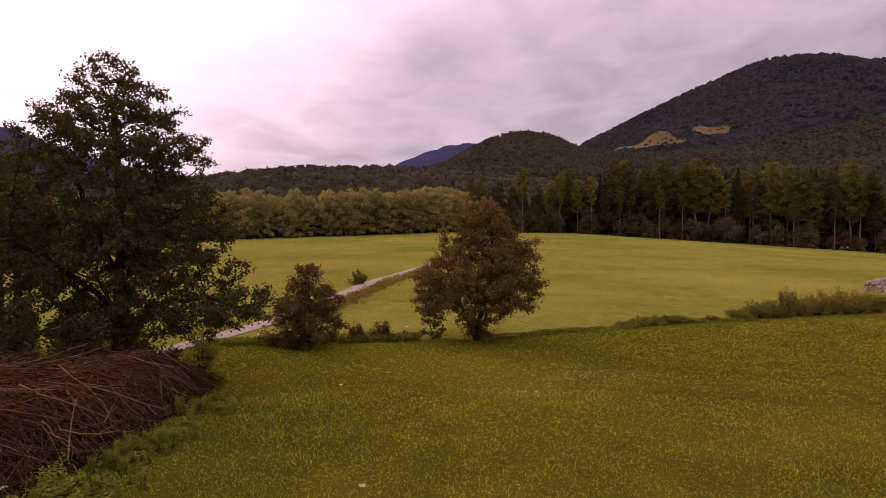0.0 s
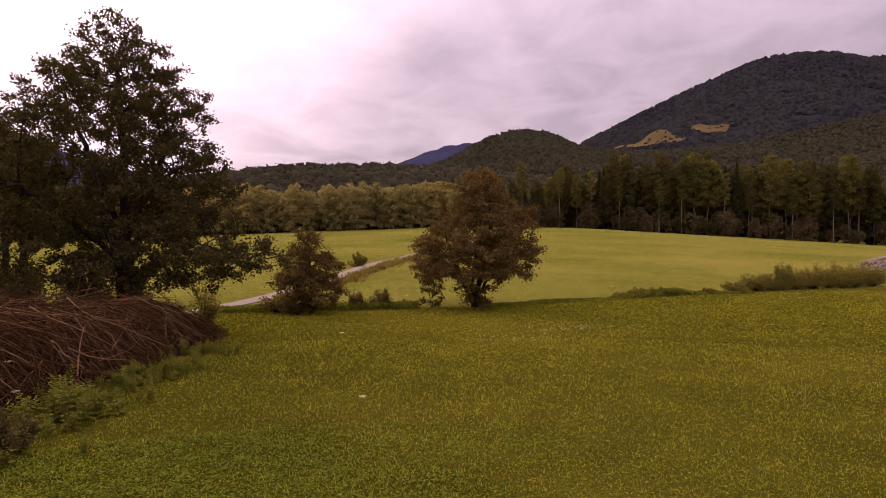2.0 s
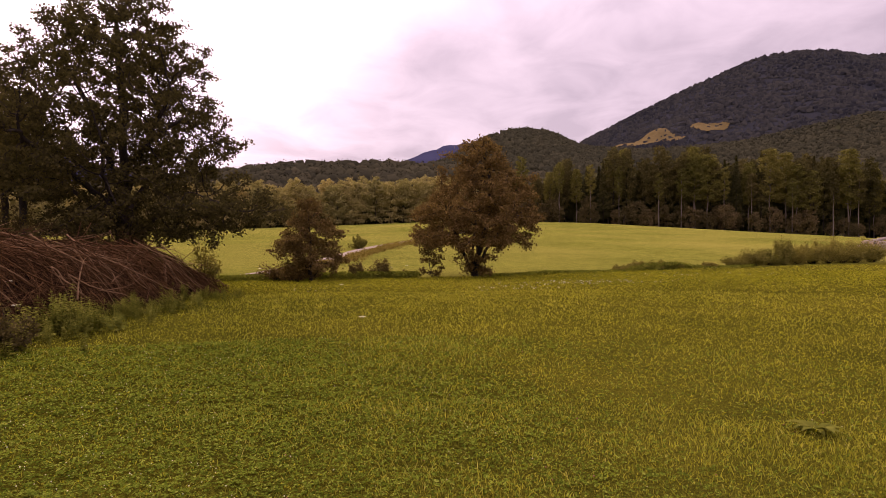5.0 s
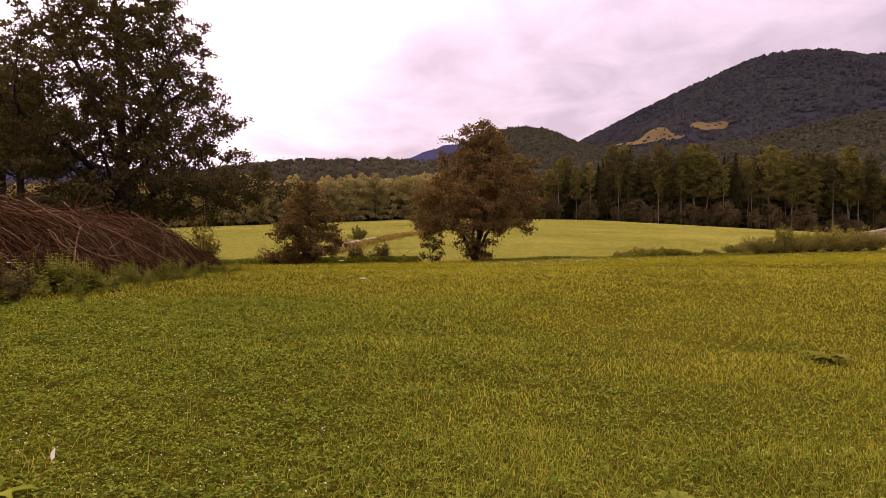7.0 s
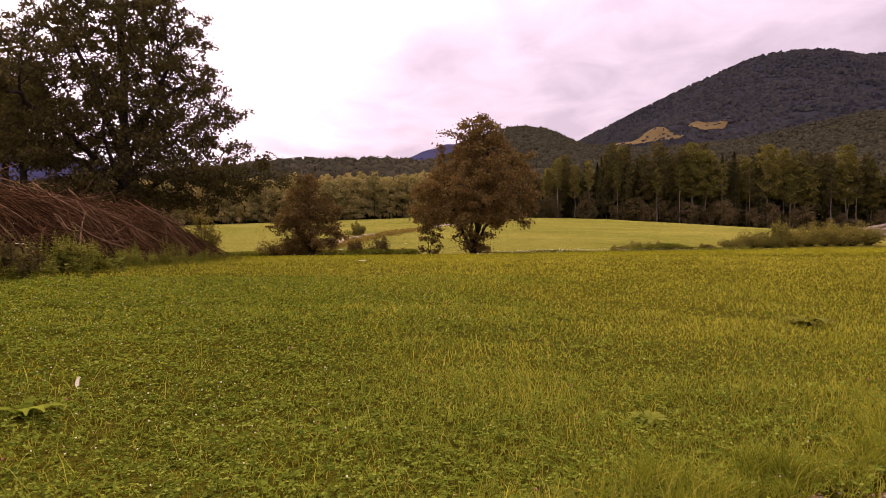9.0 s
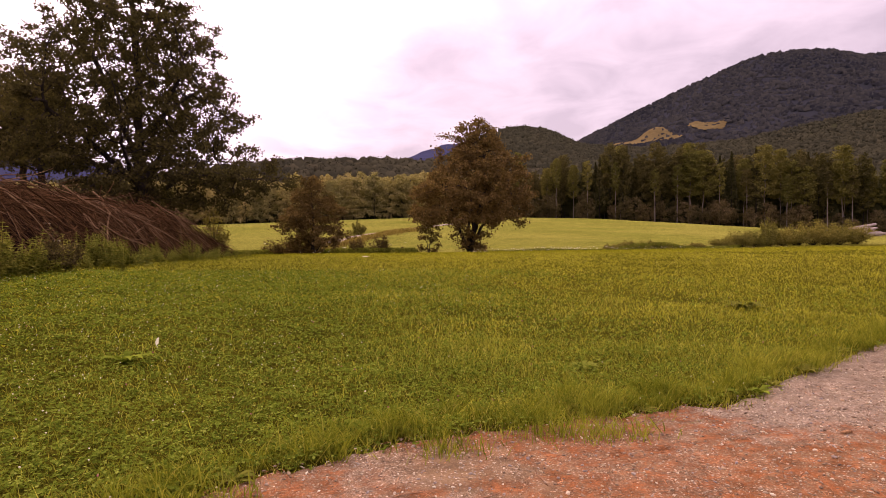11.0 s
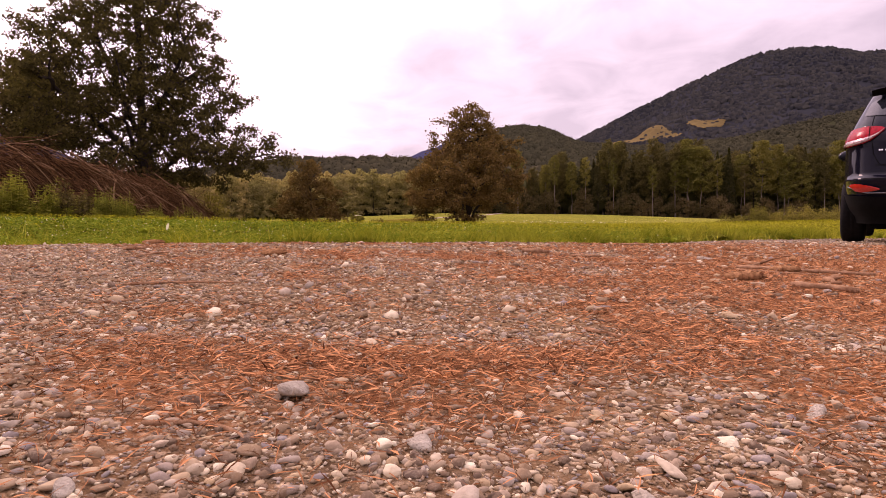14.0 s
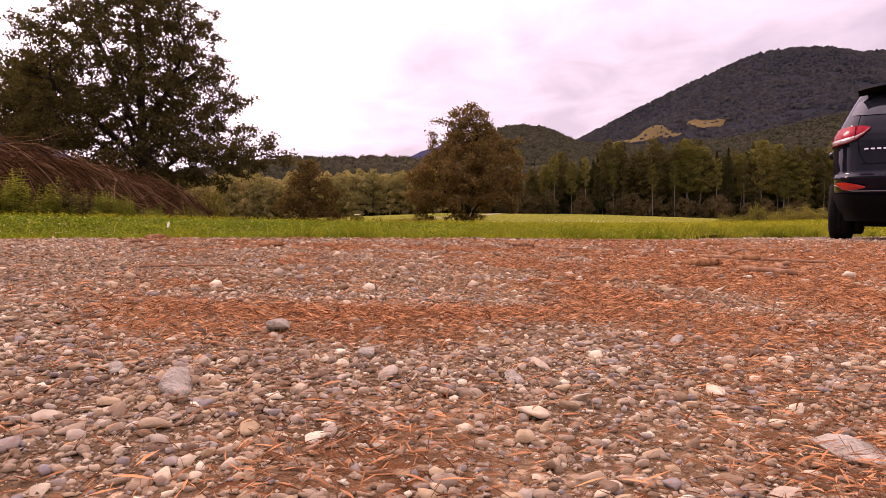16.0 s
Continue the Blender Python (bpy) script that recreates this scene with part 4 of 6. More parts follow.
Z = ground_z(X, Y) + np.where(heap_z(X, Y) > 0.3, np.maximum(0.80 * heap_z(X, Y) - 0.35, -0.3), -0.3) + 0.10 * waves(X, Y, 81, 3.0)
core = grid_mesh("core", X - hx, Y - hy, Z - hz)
piece("core", core, M_HEAP_SHADE, heap)
rng = np.random.default_rng(31)


def branch(s, rng, x, y, length, r, lift, fork=True):
    """A crooked branch lying on the heap, its tip down the slope towards the meadow, with forked twigs."""
    a = rng.normal(0.75, 0.75) if rng.uniform() < 0.75 else rng.uniform(-1.9, 1.5)
    d = np.array([math.cos(a), math.sin(a)])
    while length > 0.6 and heap_z(x + d[0] * length, y + d[1] * length) < 0.10:
        length = length * 0.75
    k = 7
    t = np.linspace(0, 1, k)
    bend = rng.normal() * 0.10 * length
    px = x + d[0] * t * length - d[1] * bend * np.sin(t * 3)
    py = y + d[1] * t * length + d[0] * bend * np.sin(t * 3)
    rest = ground_z(px, py) + np.maximum(heap_z(px, py), 0.03)
    # a stiff branch spans the hollows between its two ends
    chord = rest[0] + (rest[-1] - rest[0]) * t
    pz = np.maximum(0.5 * rest + 0.5 * chord, rest - 0.05) + lift + rng.normal(size=k) * 0.035
    pz = pz + t ** 2 * length * rng.normal(0.04, 0.09) + (1 - t) ** 3 * length * max(0.0, rng.normal(0.0, 0.10))
    pts = np.stack([px - hx, py - hy, pz - hz], -1)
    s.tube(pts, r * (1 - 0.8 * t), 4 if r > 0.012 else 3)
    if fork:
        for _ in range(int(rng.integers(0, 4))):
            i = int(rng.integers(1, k - 1))
            way = unit(pts[min(i + 1, k - 1)] - pts[i - 1])
            out = unit(way + rng.normal(size=3) * [0.5, 0.5, 0.35])
            L = length * rng.uniform(0.12, 0.35)
            s.tube(np.array([pts[i], pts[i] + out * L * 0.5 + rng.normal(size=3) * 0.03 * L, pts[i] + out * L + [0, 0, 0.06 * L]]), np.array([0.5, 0.35, 0.12]) * r, 3)


def heap_spot(rng):
    while True:
        x, y = rng.uniform(-21, -11.6) if rng.uniform() < 0.75 else rng.uniform(-14.5, -11.2), rng.uniform(16.8, 35.8)
        if heap_z(x, y) > 0.15:
            return x, y


twigs = Soup()
for k in range(3900):
    x, y = heap_spot(rng)
    branch(twigs, rng, x, y, rng.uniform(0.8, 4.4), 0.005 + 0.017 * rng.uniform() ** 2.2, rng.uniform(-0.5, 0.16))
piece("twig_tangle", twigs.mesh("twig_tangle"), M_TWIG, heap, "tangled dry brown twigs", "stuff")
for k in range(240):
    s = Soup()
    x, y = heap_spot(rng)
    branch(s, rng, x, y, rng.uniform(2.2, 5.4), rng.uniform(0.014, 0.036), rng.uniform(-0.04, 0.2))
    piece("branch", s.mesh("branch"), M_TWIG_PALE if k % 2 == 0 else M_TWIG, heap)


def log_mesh(rng, length, r, bark_sides=12):
    s = Soup()
    t = np.linspace(0, 1, 6)
    pts = np.stack([t * length, rng.normal(size=6) * r * 0.15, rng.normal(size=6) * r * 0.15], -1)
    s.tube(pts, r * (1 - 0.25 * t) * rng.uniform(0.94, 1.06, 6), bark_sides)
    return s


for x, y, dz, ln, r, az, tilt in ((-18.6, 29.6, 0.05, 1.5, 0.13, -30, 12), (-16.2, 30.2, 0.05, 1.3, 0.14, -35, 16), (-15.3, 30.0, 0.02, 1.6, 0.11, -20, 14), (-17.6, 28.4, 0.05, 1.9, 0.09, -15, 6), (-16.9, 32.0, 0.1, 2.2, 0.07, 5, 4), (-14.6, 31.6, 0.05, 1.8, 0.06, -10, 10)):
    ob = piece("log", smooth_mesh(log_mesh(rng, ln, r).mesh("log")), M_TWIG_PALE, heap, "pale cut log end")
    ob.matrix_basis = pose(x - hx, y - hy, float(ground_z(x, y) + heap_z(x, y)) + dz - hz, 0, tilt, az)


# ---------- bushes, hedge and weeds ----------
def bush(name, x, y, wide, deep, high, n, leaf, material, label, category="bush", group="", seed=0, stalks=14):
    """A rounded bush of many leaves on fine stems, with an uneven outline."""
    r = np.random.default_rng(seed)
    t = empty(name, pose(*put_on(x, y)))
    tagged(t, label, category, group)
    s = Soup()
    ends = []
    for k in range(stalks):
        a = r.uniform(0, 6.283)
        q = r.uniform(0.2, 1) ** 0.6
        e = np.array([math.cos(a) * wide * q * 0.8, math.sin(a) * deep * q * 0.8, high * (1.0 - 0.62 * q * q) * r.uniform(0.55, 1.12)])
        s.tube(np.array([e * [0.1, 0.1, 0] - [0, 0, 0.05], e * [0.5, 0.5, 0.6], e]), [0.02, 0.012, 0.004], 3)
        ends.append(e)
    ends = np.array(ends)
    pick = ends[r.integers(0, stalks, n)]
    c = pick * r.uniform(0.2, 1.06, (n, 1)) ** 0.7 + r.normal(size=(n, 3)) * [0.075 * wide, 0.075 * deep, 0.07 * high]
    c[:, 2] = np.abs(c[:, 2])
    f = Soup()
    f.add(*leaves_at(r, c, leaf))
    piece("stem", s.mesh("stem"), M_BARK, t)
    piece("foliage", f.mesh("foliage"), material, t)
    return t


bush("round_bush", -11.5, 84.5, 1.5, 1.3, 1.9, 1500, 0.20, M_BUSH, "small round green bush beside the field lane", seed=1)
HEDGE = "hedge along the ditch"
for k, (x, y, wd, dp, hi) in enumerate(((26.9, 62.8, 1.8, 1.5, 1.1), (28.8, 63.2, 2.2, 1.6, 1.7), (30.6, 63.7, 1.9, 1.6, 1.6), (32.0, 64.0, 1.3, 1.3, 2.7), (33.4, 64.3, 2.0, 1.7, 1.8), (35.2, 64.8, 2.1, 1.8, 2.2), (36.9, 65.2, 2.3, 2.0, 2.6), (38.6, 65.7, 2.3, 2.0, 2.6), (40.2, 66.1, 2.4, 2.0, 2.5), (42.2, 66.6, 2.2, 1.8, 2.5))):
    bush("willow_bush", x, y, wd, dp, hi, 3600, 0.13, M_BUSH, "low spreading grey-green bush along the meadow ditch", group=HEDGE, seed=10 + k, stalks=70)
for k, (x, y, wd, hi) in enumerate(((14.6, 57.8, 1.0, 0.6), (16.4, 58.6, 1.2, 0.95), (18.4, 59.6, 1.2, 0.9), (20.2, 60.2, 1.0, 0.7), (23.6, 61.1, 1.0, 0.6), (-5.3, 51.0, 1.2, 1.7), (-7.0, 50.6, 0.9, 1.5), (-12.4, 48.4, 2.0, 1.6), (-3.3, 52.0, 0.8, 0.7), (-10.8, 47.2, 1.5, 1.1))):
    bush("low_shrub", x, y, wd, 0.8, hi, 1300, 0.12, M_BUSH if k < 5 else M_OAK, "low scrubby shrub in the field hedge", "shrub", HEDGE, seed=30 + k, stalks=40)

# ---------- the log stack beyond the hedge ----------
M_LOGBARK = barky("stacked_log_bark", (0.13, 0.10, 0.08), (0.42, 0.34, 0.28), 5.0)
M_LOGEND = plain("sawn_log_end", (0.48, 0.34, 0.24), 0.85, vary=0.25, scale=3.0)
stack = empty("log_stack", pose(*put_on(54.5, 84.0, -0.05), 0, 0, 38))
tagged(stack, "untidy stack of felled tree trunks at the field's edge", "log stack")
rng = np.random.default_rng(55)
for row in range(3):
    for k in range(6 - row):
        r = float(rng.uniform(0.15, 0.26))
        ob = piece("log", smooth_mesh(log_mesh(rng, rng.uniform(4.2, 6.4), r, 10).mesh("log")), M_LOGBARK, stack)
        ob.matrix_basis = pose(-3.2 + rng.uniform(-0.9, 0.5), (k + row * 0.5) * 0.5 - 1.6, 0.22 + row * 0.40, 0, rng.normal() * 2.5, rng.normal() * 6)
        end = bmesh.new()
        bmesh.ops.create_cone(end, cap_ends=True, segments=10, radius1=r * 0.9, radius2=r * 0.9, depth=0.03, matrix=Matrix.Rotation(math.pi / 2, 4, "Y"))
        part("cut_end", end, M_LOGEND, ob, "pale sawn end")


# ---------- the parked car ----------
def car_paint(n):
    f = n.noise(n.coords("Object"), 3.0, 4.0)
    return principled(n, n.mix(f, (0.003, 0.003, 0.007), (0.006, 0.006, 0.011)), n.step(f, 0.3, 0.7, 0.04, 0.08), 0.0, spec=0.16)


M_PAINT = surface("dark_blue_black_car_paint", car_paint)
M_TRIM = plain("black_plastic_trim", (0.004, 0.004, 0.004), 0.7, vary=0.3, scale=30, spec=0.04)
M_GLASS = plain("tinted_car_glass", (0.012, 0.013, 0.017), 0.05, coat=0.0, vary=0.1, scale=2)
M_RED = plain("red_lamp_lens", (0.25, 0.004, 0.010), 0.22, coat=0.0, spec=0.12, vary=0.35, scale=30)
M_CLEAR = plain("clear_lamp_lens", (0.28, 0.18, 0.18), 0.2, coat=0.4, vary=0.6, scale=60)
M_REFLECTOR = plain("red_reflector", (0.36, 0.014, 0.008), 0.2, coat=0.3, vary=0.15, scale=40)
M_EDGING = plain("grey_bumper_edging", (0.09, 0.09, 0.10), 0.35, vary=0.1, scale=20)
M_TYRE = plain("tyre_rubber", (0.008, 0.0075, 0.0075), 0.9, vary=0.3, scale=30, spec=0.08)
M_ALLOY = plain("alloy_rim", (0.45, 0.45, 0.47), 0.35, 0.9)
M_CHROME = plain("chrome", (0.75, 0.75, 0.76), 0.12, 1.0, vary=0.05)

CAR_Z = [0.27, 0.34, 0.48, 0.60, 0.66, 0.70, 0.80, 0.96, 1.02, 1.10, 1.22, 1.32, 1.44, 1.54, 1.60, 1.640, 1.655]
CAR_REAR = [-2.02, -2.12, -2.19, -2.245, -2.25, -2.205, -2.19, -2.17, -2.165, -2.15, -2.09, -2.02, -1.93, -1.84, -1.72, -1.45, -1.10]
CAR_FRONT = [2.00, 2.10, 2.18, 2.20, 2.195, 2.185, 2.17, 1.92, 1.42, 0.98, 0.74, 0.54, 0.28, 0.05, -0.10, -0.28, -0.50]
CAR_HALF = [0.78, 0.83, 0.88, 0.90, 0.91, 0.905, 0.91, 0.905, 0.90, 0.88, 0.835, 0.79, 0.735, 0.685, 0.645, 0.57, 0.40]


def car_point(a, z, out=0.0):
    """A point of the car's skin at plan angle a (-90 degrees: the middle of the rear) and height z."""
    rear, front, half = (float(np.interp(z, CAR_Z, col)) for col in (CAR_REAR, CAR_FRONT, CAR_HALF))
    mid, long_ = (rear + front) / 2, (front - rear) / 2
    e = 0.34
    c, s = math.cos(a), math.sin(a)
    return ((half + out) * math.copysign(abs(c) ** e, c), mid + (long_ + out) * math.copysign(abs(s) ** e, s), z)


def skin(angles, lows, highs, out, rows=5):
    """A patch that lies on the car's skin, between two heights that run along the angles."""
    bm = bmesh.new()
    grid = [[bm.verts.new(car_point(a, lo + (hi - lo) * r / rows, out + 0.006 * math.sin(math.pi * r / rows))) for a, lo, hi in zip(angles, lows, highs)] for r in range(rows + 1)]
    for r in range(rows):
        for k in range(len(angles) - 1):
            bm.faces.new((grid[r][k], grid[r][k + 1], grid[r + 1][k + 1], grid[r + 1][k]))
    return bm


def wheel(parent, x, y):
    side = 1 if x > 0 else -1
    bm = bmesh.new()
    prof = [(0.215, -0.10), (0.29, -0.112), (0.325, -0.10), (0.342, -0.075), (0.343, -0.03), (0.338, -0.025), (0.338, -0.018), (0.343, -0.012), (0.343, 0.012), (0.338, 0.018), (0.338, 0.025), (0.343, 0.03), (0.342, 0.075), (0.325, 0.10), (0.29, 0.112), (0.215, 0.10)]
    n = 36
    rings = [[bm.verts.new((w, r * math.cos(k * 2 * math.pi / n), r * math.sin(k * 2 * math.pi / n))) for k in range(n)] for r, w in prof]
    for i in range(len(rings)):
        a, b = rings[i], rings[(i + 1) % len(rings)]
        for k in range(n):
            bm.faces.new((a[k], a[(k + 1) % n], b[(k + 1) % n], b[k]))
    t = part("tyre", bm, M_TYRE, parent, "black rubber tyre", True)
    t.matrix_basis = pose(x, y, 0.343)
    bm = bmesh.new()
    bmesh.ops.create_cone(bm, cap_ends=True, segments=32, radius1=0.217, radius2=0.205, depth=0.17)
    for k in range(5):
        m = Matrix.Rotation(k * 1.2566, 4, "Z") @ Matrix.Translation((0.11, 0, 0.086)) @ Matrix.Diagonal((0.17, 0.05, 0.03, 1))
        bmesh.ops.create_cube(bm, size=1.0, matrix=m)
    rim = part("rim", bm, M_ALLOY, t, "grey alloy rim")
    rim.matrix_basis = pose(0, 0, 0, 0, 90 * side, 0)


car = empty("car", pose(5.93, 7.74, float(yard_z(5.4, 7.4)), 0, 1.6, -36))
tagged(car, "dark blue-black sport utility car parked on the gravel", "car")
bm = bmesh.new()
N = 72
zs = list(np.interp(np.linspace(0, len(CAR_Z) - 1, 65), range(len(CAR_Z)), CAR_Z))
rings = [[bm.verts.new(car_point(2 * math.pi * k / N, z)) for k in range(N)] for z in zs]
for a, b in zip(rings, rings[1:]):
    for k in range(N):
        bm.faces.new((a[k], a[(k + 1) % N], b[(k + 1) % N], b[k]))
bm.faces.new(rings[-1])
bm.faces.new(list(reversed(rings[0])))
part("body", bm, M_PAINT, car, "dark blue-black painted body", True)


def rear_angle(x, z):
    """The plan angle of the rear skin at a distance x from the middle."""
    half = float(np.interp(z, CAR_Z, CAR_HALF))
    return -math.acos(max(-1.0, min(1.0, math.copysign(abs(x / half) ** (1 / 0.34), x))))


for side in (-1, 1):
    # wrap-round tail lamp: outer part on the flank, inner part running to a point
    xs = [side * v for v in (0.892, 0.887, 0.875, 0.85, 0.82, 0.78, 0.73, 0.68, 0.63, 0.58, 0.54)]
    ang = [rear_angle(v, 1.08) for v in xs]
    lo = [1.07, 1.04, 1.01, 0.995, 0.99, 0.99, 0.995, 1.01, 1.04, 1.10, 1.17]
    hi = [1.16, 1.19, 1.205, 1.215, 1.22, 1.222, 1.225, 1.225, 1.222, 1.215, 1.20]
    lo, hi = [v + 0.006 - 0.04 * max(0.0, v - 1.0) / 0.17 for v in lo], [v - 0.045 for v in hi]
    if side > 0:
        ang, lo, hi = ang[::-1], lo[::-1], hi[::-1]
    lamp = part("tail_lamp", skin(ang, lo, hi, 0.014), M_RED, car, "glossy red tail lamp", True)
    cl = [l + 0.008 for l in lo]
    ch = [l + max(0.015, 0.32 * (h - l)) for l, h in zip(lo, hi)]
    part("clear_lens", skin(ang, cl, ch, 0.020, 3), M_CLEAR, lamp, "clear lower lens", True)
    xs = [side * v for v in (0.78, 0.74, 0.69, 0.64, 0.59, 0.54)]
    ang = [rear_angle(v, 0.58) for v in xs]
    lo, hi = [0.575, 0.535, 0.525, 0.528, 0.536, 0.548], [0.605, 0.610, 0.603, 0.592, 0.578, 0.560]
    if side > 0:
        ang, lo, hi = ang[::-1], lo[::-1], hi[::-1]
    part("reflector", skin(ang, lo, hi, 0.028), M_REFLECTOR, car, "orange-red bumper reflector", True)
# lower bumper and sill trim all round
ang = [2 * math.pi * k / 72 for k in range(73)]
part("lower_trim", skin(ang, [0.215] * 73, [0.50 + 0.02 * math.cos(2 * a) for a in ang], 0.018, 4), M_TRIM, car, "black plastic lower trim", True)
# a bright edge under the reflectors, and the dark floor of the car
ang = [rear_angle(v, 0.52) for v in np.linspace(-0.80, 0.80, 41)]
edge_z = [0.512 + 0.09 * smoothstep(abs(v), 0.62, 0.88) for v in np.linspace(-0.80, 0.80, 41)]
part("bumper_edge", skin(ang, [float(v) for v in edge_z], [float(v) + 0.010 for v in edge_z], 0.024, 2), M_EDGING, car, "grey edge along the bumper", True)
bm = bmesh.new()
bmesh.ops.create_cube(bm, size=1.0, matrix=Matrix.Translation((0, 0, 0.26)) @ Matrix.Diagonal((1.36, 3.7, 0.2, 1)))
bmesh.ops.bevel(bm, geom=list(bm.edges), offset=0.05, segments=2, affect="EDGES")
part("underbody", bm, M_TRIM, car, "dark underbody")
# the gap of the tailgate across each lamp
for side in (-1, 1):
    bm = bmesh.new()
    v = [bm.verts.new(car_point(rear_angle(side * x_, z), z, 0.027)) for x_, z in ((0.634, 1.175), (0.642, 1.175), (0.648, 1.045), (0.640, 1.045))]
    bm.faces.new(v)
    part("seam", bm, M_TRIM, car)
# creases of the tailgate and the bumper edge
for z, w0 in ((0.66, 0.86), (0.79, 0.60)):
    ang = [rear_angle(v, z) for v in np.linspace(-w0, w0, 21)]
    part("seam", skin(ang, [z - 0.004] * 21, [z + 0.004] * 21, 0.004, 1), M_TRIM, car)
for side in (-1, 1):
    bm = bmesh.new()
    pts = [car_point(rear_angle(side * v, z), z, 0.004) for v, z in ((0.62, 1.34), (0.64, 1.22), (0.64, 1.05), (0.62, 0.90), (0.57, 0.80), (0.50, 0.77))]
    for p, q in zip(pts, pts[1:]):
        v = [bm.verts.new(p), bm.verts.new(q), bm.verts.new((q[0] + 0.007, q[1], q[2])), bm.verts.new((p[0] + 0.007, p[1], p[2]))]
        bm.faces.new(v)
    part("seam", bm, M_TRIM, car)
# rear window, spoiler, side windows, windscreen
ang = [rear_angle(v, 1.42) for v in np.linspace(-0.66, 0.66, 25)]
taper = np.abs(np.linspace(-1, 1, 25)) ** 6
part("rear_window", skin(ang, list(1.285 + 0.02 * taper), list(1.505 - 0.05 * taper), 0.008), M_GLASS, car, "tinted rear window", True)
bm = bmesh.new()
top = [bm.verts.new((x, -1.70 - 0.10 * (1 - (x / 0.62) ** 2), 1.648 - 0.05 * (x / 0.62) ** 2)) for x in np.linspace(-0.62, 0.62, 17)]
lip = [bm.verts.new((x, -1.98 - 0.06 * (1 - (x / 0.66) ** 2), 1.600 - 0.06 * (x / 0.66) ** 2)) for x in np.linspace(-0.66, 0.66, 17)]
low = [bm.verts.new((x, -1.82 - 0.04 * (1 - (x / 0.66) ** 2), 1.545 - 0.04 * (x / 0.66) ** 2)) for x in np.linspace(-0.66, 0.66, 17)]
for a, b in ((top, lip), (lip, low)):
    for k in range(16):
        bm.faces.new((a[k], a[k + 1], b[k + 1], b[k]))
part("spoiler", bm, M_TRIM, car, "black roof spoiler", True)
for side in (-1, 1):
    bm = bmesh.new()
    quads = [(-1.62, -0.98), (-0.92, -0.06), (0.0, 0.72)]
    for y0, y1 in quads:
        vs = []
        for y, z in ((y0, 1.12), (y1, 1.12), (y1 - 0.12 if y1 < 0.5 else y1 - 0.55, 1.50), (y0 + (0.22 if y0 < -1.5 else -0.0), 1.50)):
            half = float(np.interp(z, CAR_Z, CAR_HALF))
            vs.append(bm.verts.new((side * (half * 0.995 + 0.006), y, z)))
        bm.faces.new(vs)
    part("side_window", bm, M_GLASS, car, "tinted side windows")
    bm = bmesh.new()
    bmesh.ops.create_uvsphere(bm, u_segments=14, v_segments=10, radius=1.0, matrix=Matrix.Translation((side * 1.0, 0.62, 1.10)) @ Matrix.Diagonal((0.11, 0.06, 0.075, 1)))
    part("door_mirror", bm, M_PAINT, car, "", True)
    for y in (-1.30, 1.32):
        wheel(car, side * 0.80, y)
ang = [math.pi / 2 + v for v in np.linspace(-1.2, 1.2, 17)]
part("windscreen", skin(ang, [1.12] * 17, [1.50] * 17, 0.006), M_GLASS, car, "windscreen", True)
bm = bmesh.new()
for k in range(7):
    bmesh.ops.create_cube(bm, size=1.0, matrix=Matrix.Translation((-0.56 + 0.052 * k, -2.182, 0.935)) @ Matrix.Diagonal((0.034, 0.008, 0.015, 1)))
part("badge", bm, M_CHROME, car, "chrome badge bars")


# ---------- stones, needles, sticks and cones on the yard ----------
def stony(n):
    isl = n.add("ShaderNodeNewGeometry").outputs["Random Per Island"]
    f = n.noise(n.coords("Object"), 90.0, 5.0, 0.65)
    ramp = n.add("ShaderNodeValToRGB")
    n.put(isl, ramp.inputs[0])
    for pos, col in ((0.20, (0.25, 0.165, 0.095)), (0.40, (0.36, 0.27, 0.185)), (0.60, (0.47, 0.34, 0.19)), (0.74, (0.24, 0.215, 0.205)), (0.91, (0.62, 0.50, 0.33))):
        e = ramp.color_ramp.elements.new(pos)
        e.color = (*col, 1)
    ramp.color_ramp.elements[0].color = (0.12, 0.085, 0.062, 1)
    ramp.color_ramp.elements[-1].color = (0.74, 0.68, 0.50, 1)
    g = n.noise(n.coords("Object"), 260.0, 4.0, 0.7)
    c = n.mix(n.step(f, 0.35, 0.75, 0.0, 0.5), ramp.outputs[0], (0.22, 0.14, 0.085))
    c = n.mix(n.step(g, 0.5, 0.75, 0.0, 0.35), c, (0.52, 0.42, 0.29))
    return matte(n, c, n.bump(n.math("ADD", f, n.math("MULTIPLY", g, 0.4)), 0.8, 0.0025))


M_STONE = surface("mixed_gravel_stone", stony)


def needly(n):
    isl = n.add("ShaderNodeNewGeometry").outputs["Random Per Island"]
    c = n.mix(n.math("POWER", isl, 1.5), (0.095, 0.035, 0.015), (0.60, 0.265, 0.115))
    return matte(n, c)


M_NEEDLE = surface("dry_conifer_needle", needly)
M_STICK = barky("dry_stick", (0.14, 0.060, 0.030), (0.52, 0.31, 0.175), 40.0)
M_CONE = barky("spruce_cone", (0.15, 0.060, 0.028), (0.56, 0.30, 0.14), 60.0)

SPH = bmesh.new()
bmesh.ops.create_icosphere(SPH, subdivisions=2, radius=1.0)
SPH.verts.index_update()
SPH_V = np.array([v.co[:] for v in SPH.verts])
SPH_F = np.array([[v.index for v in f.verts] for f in SPH.faces])
SPH.free()


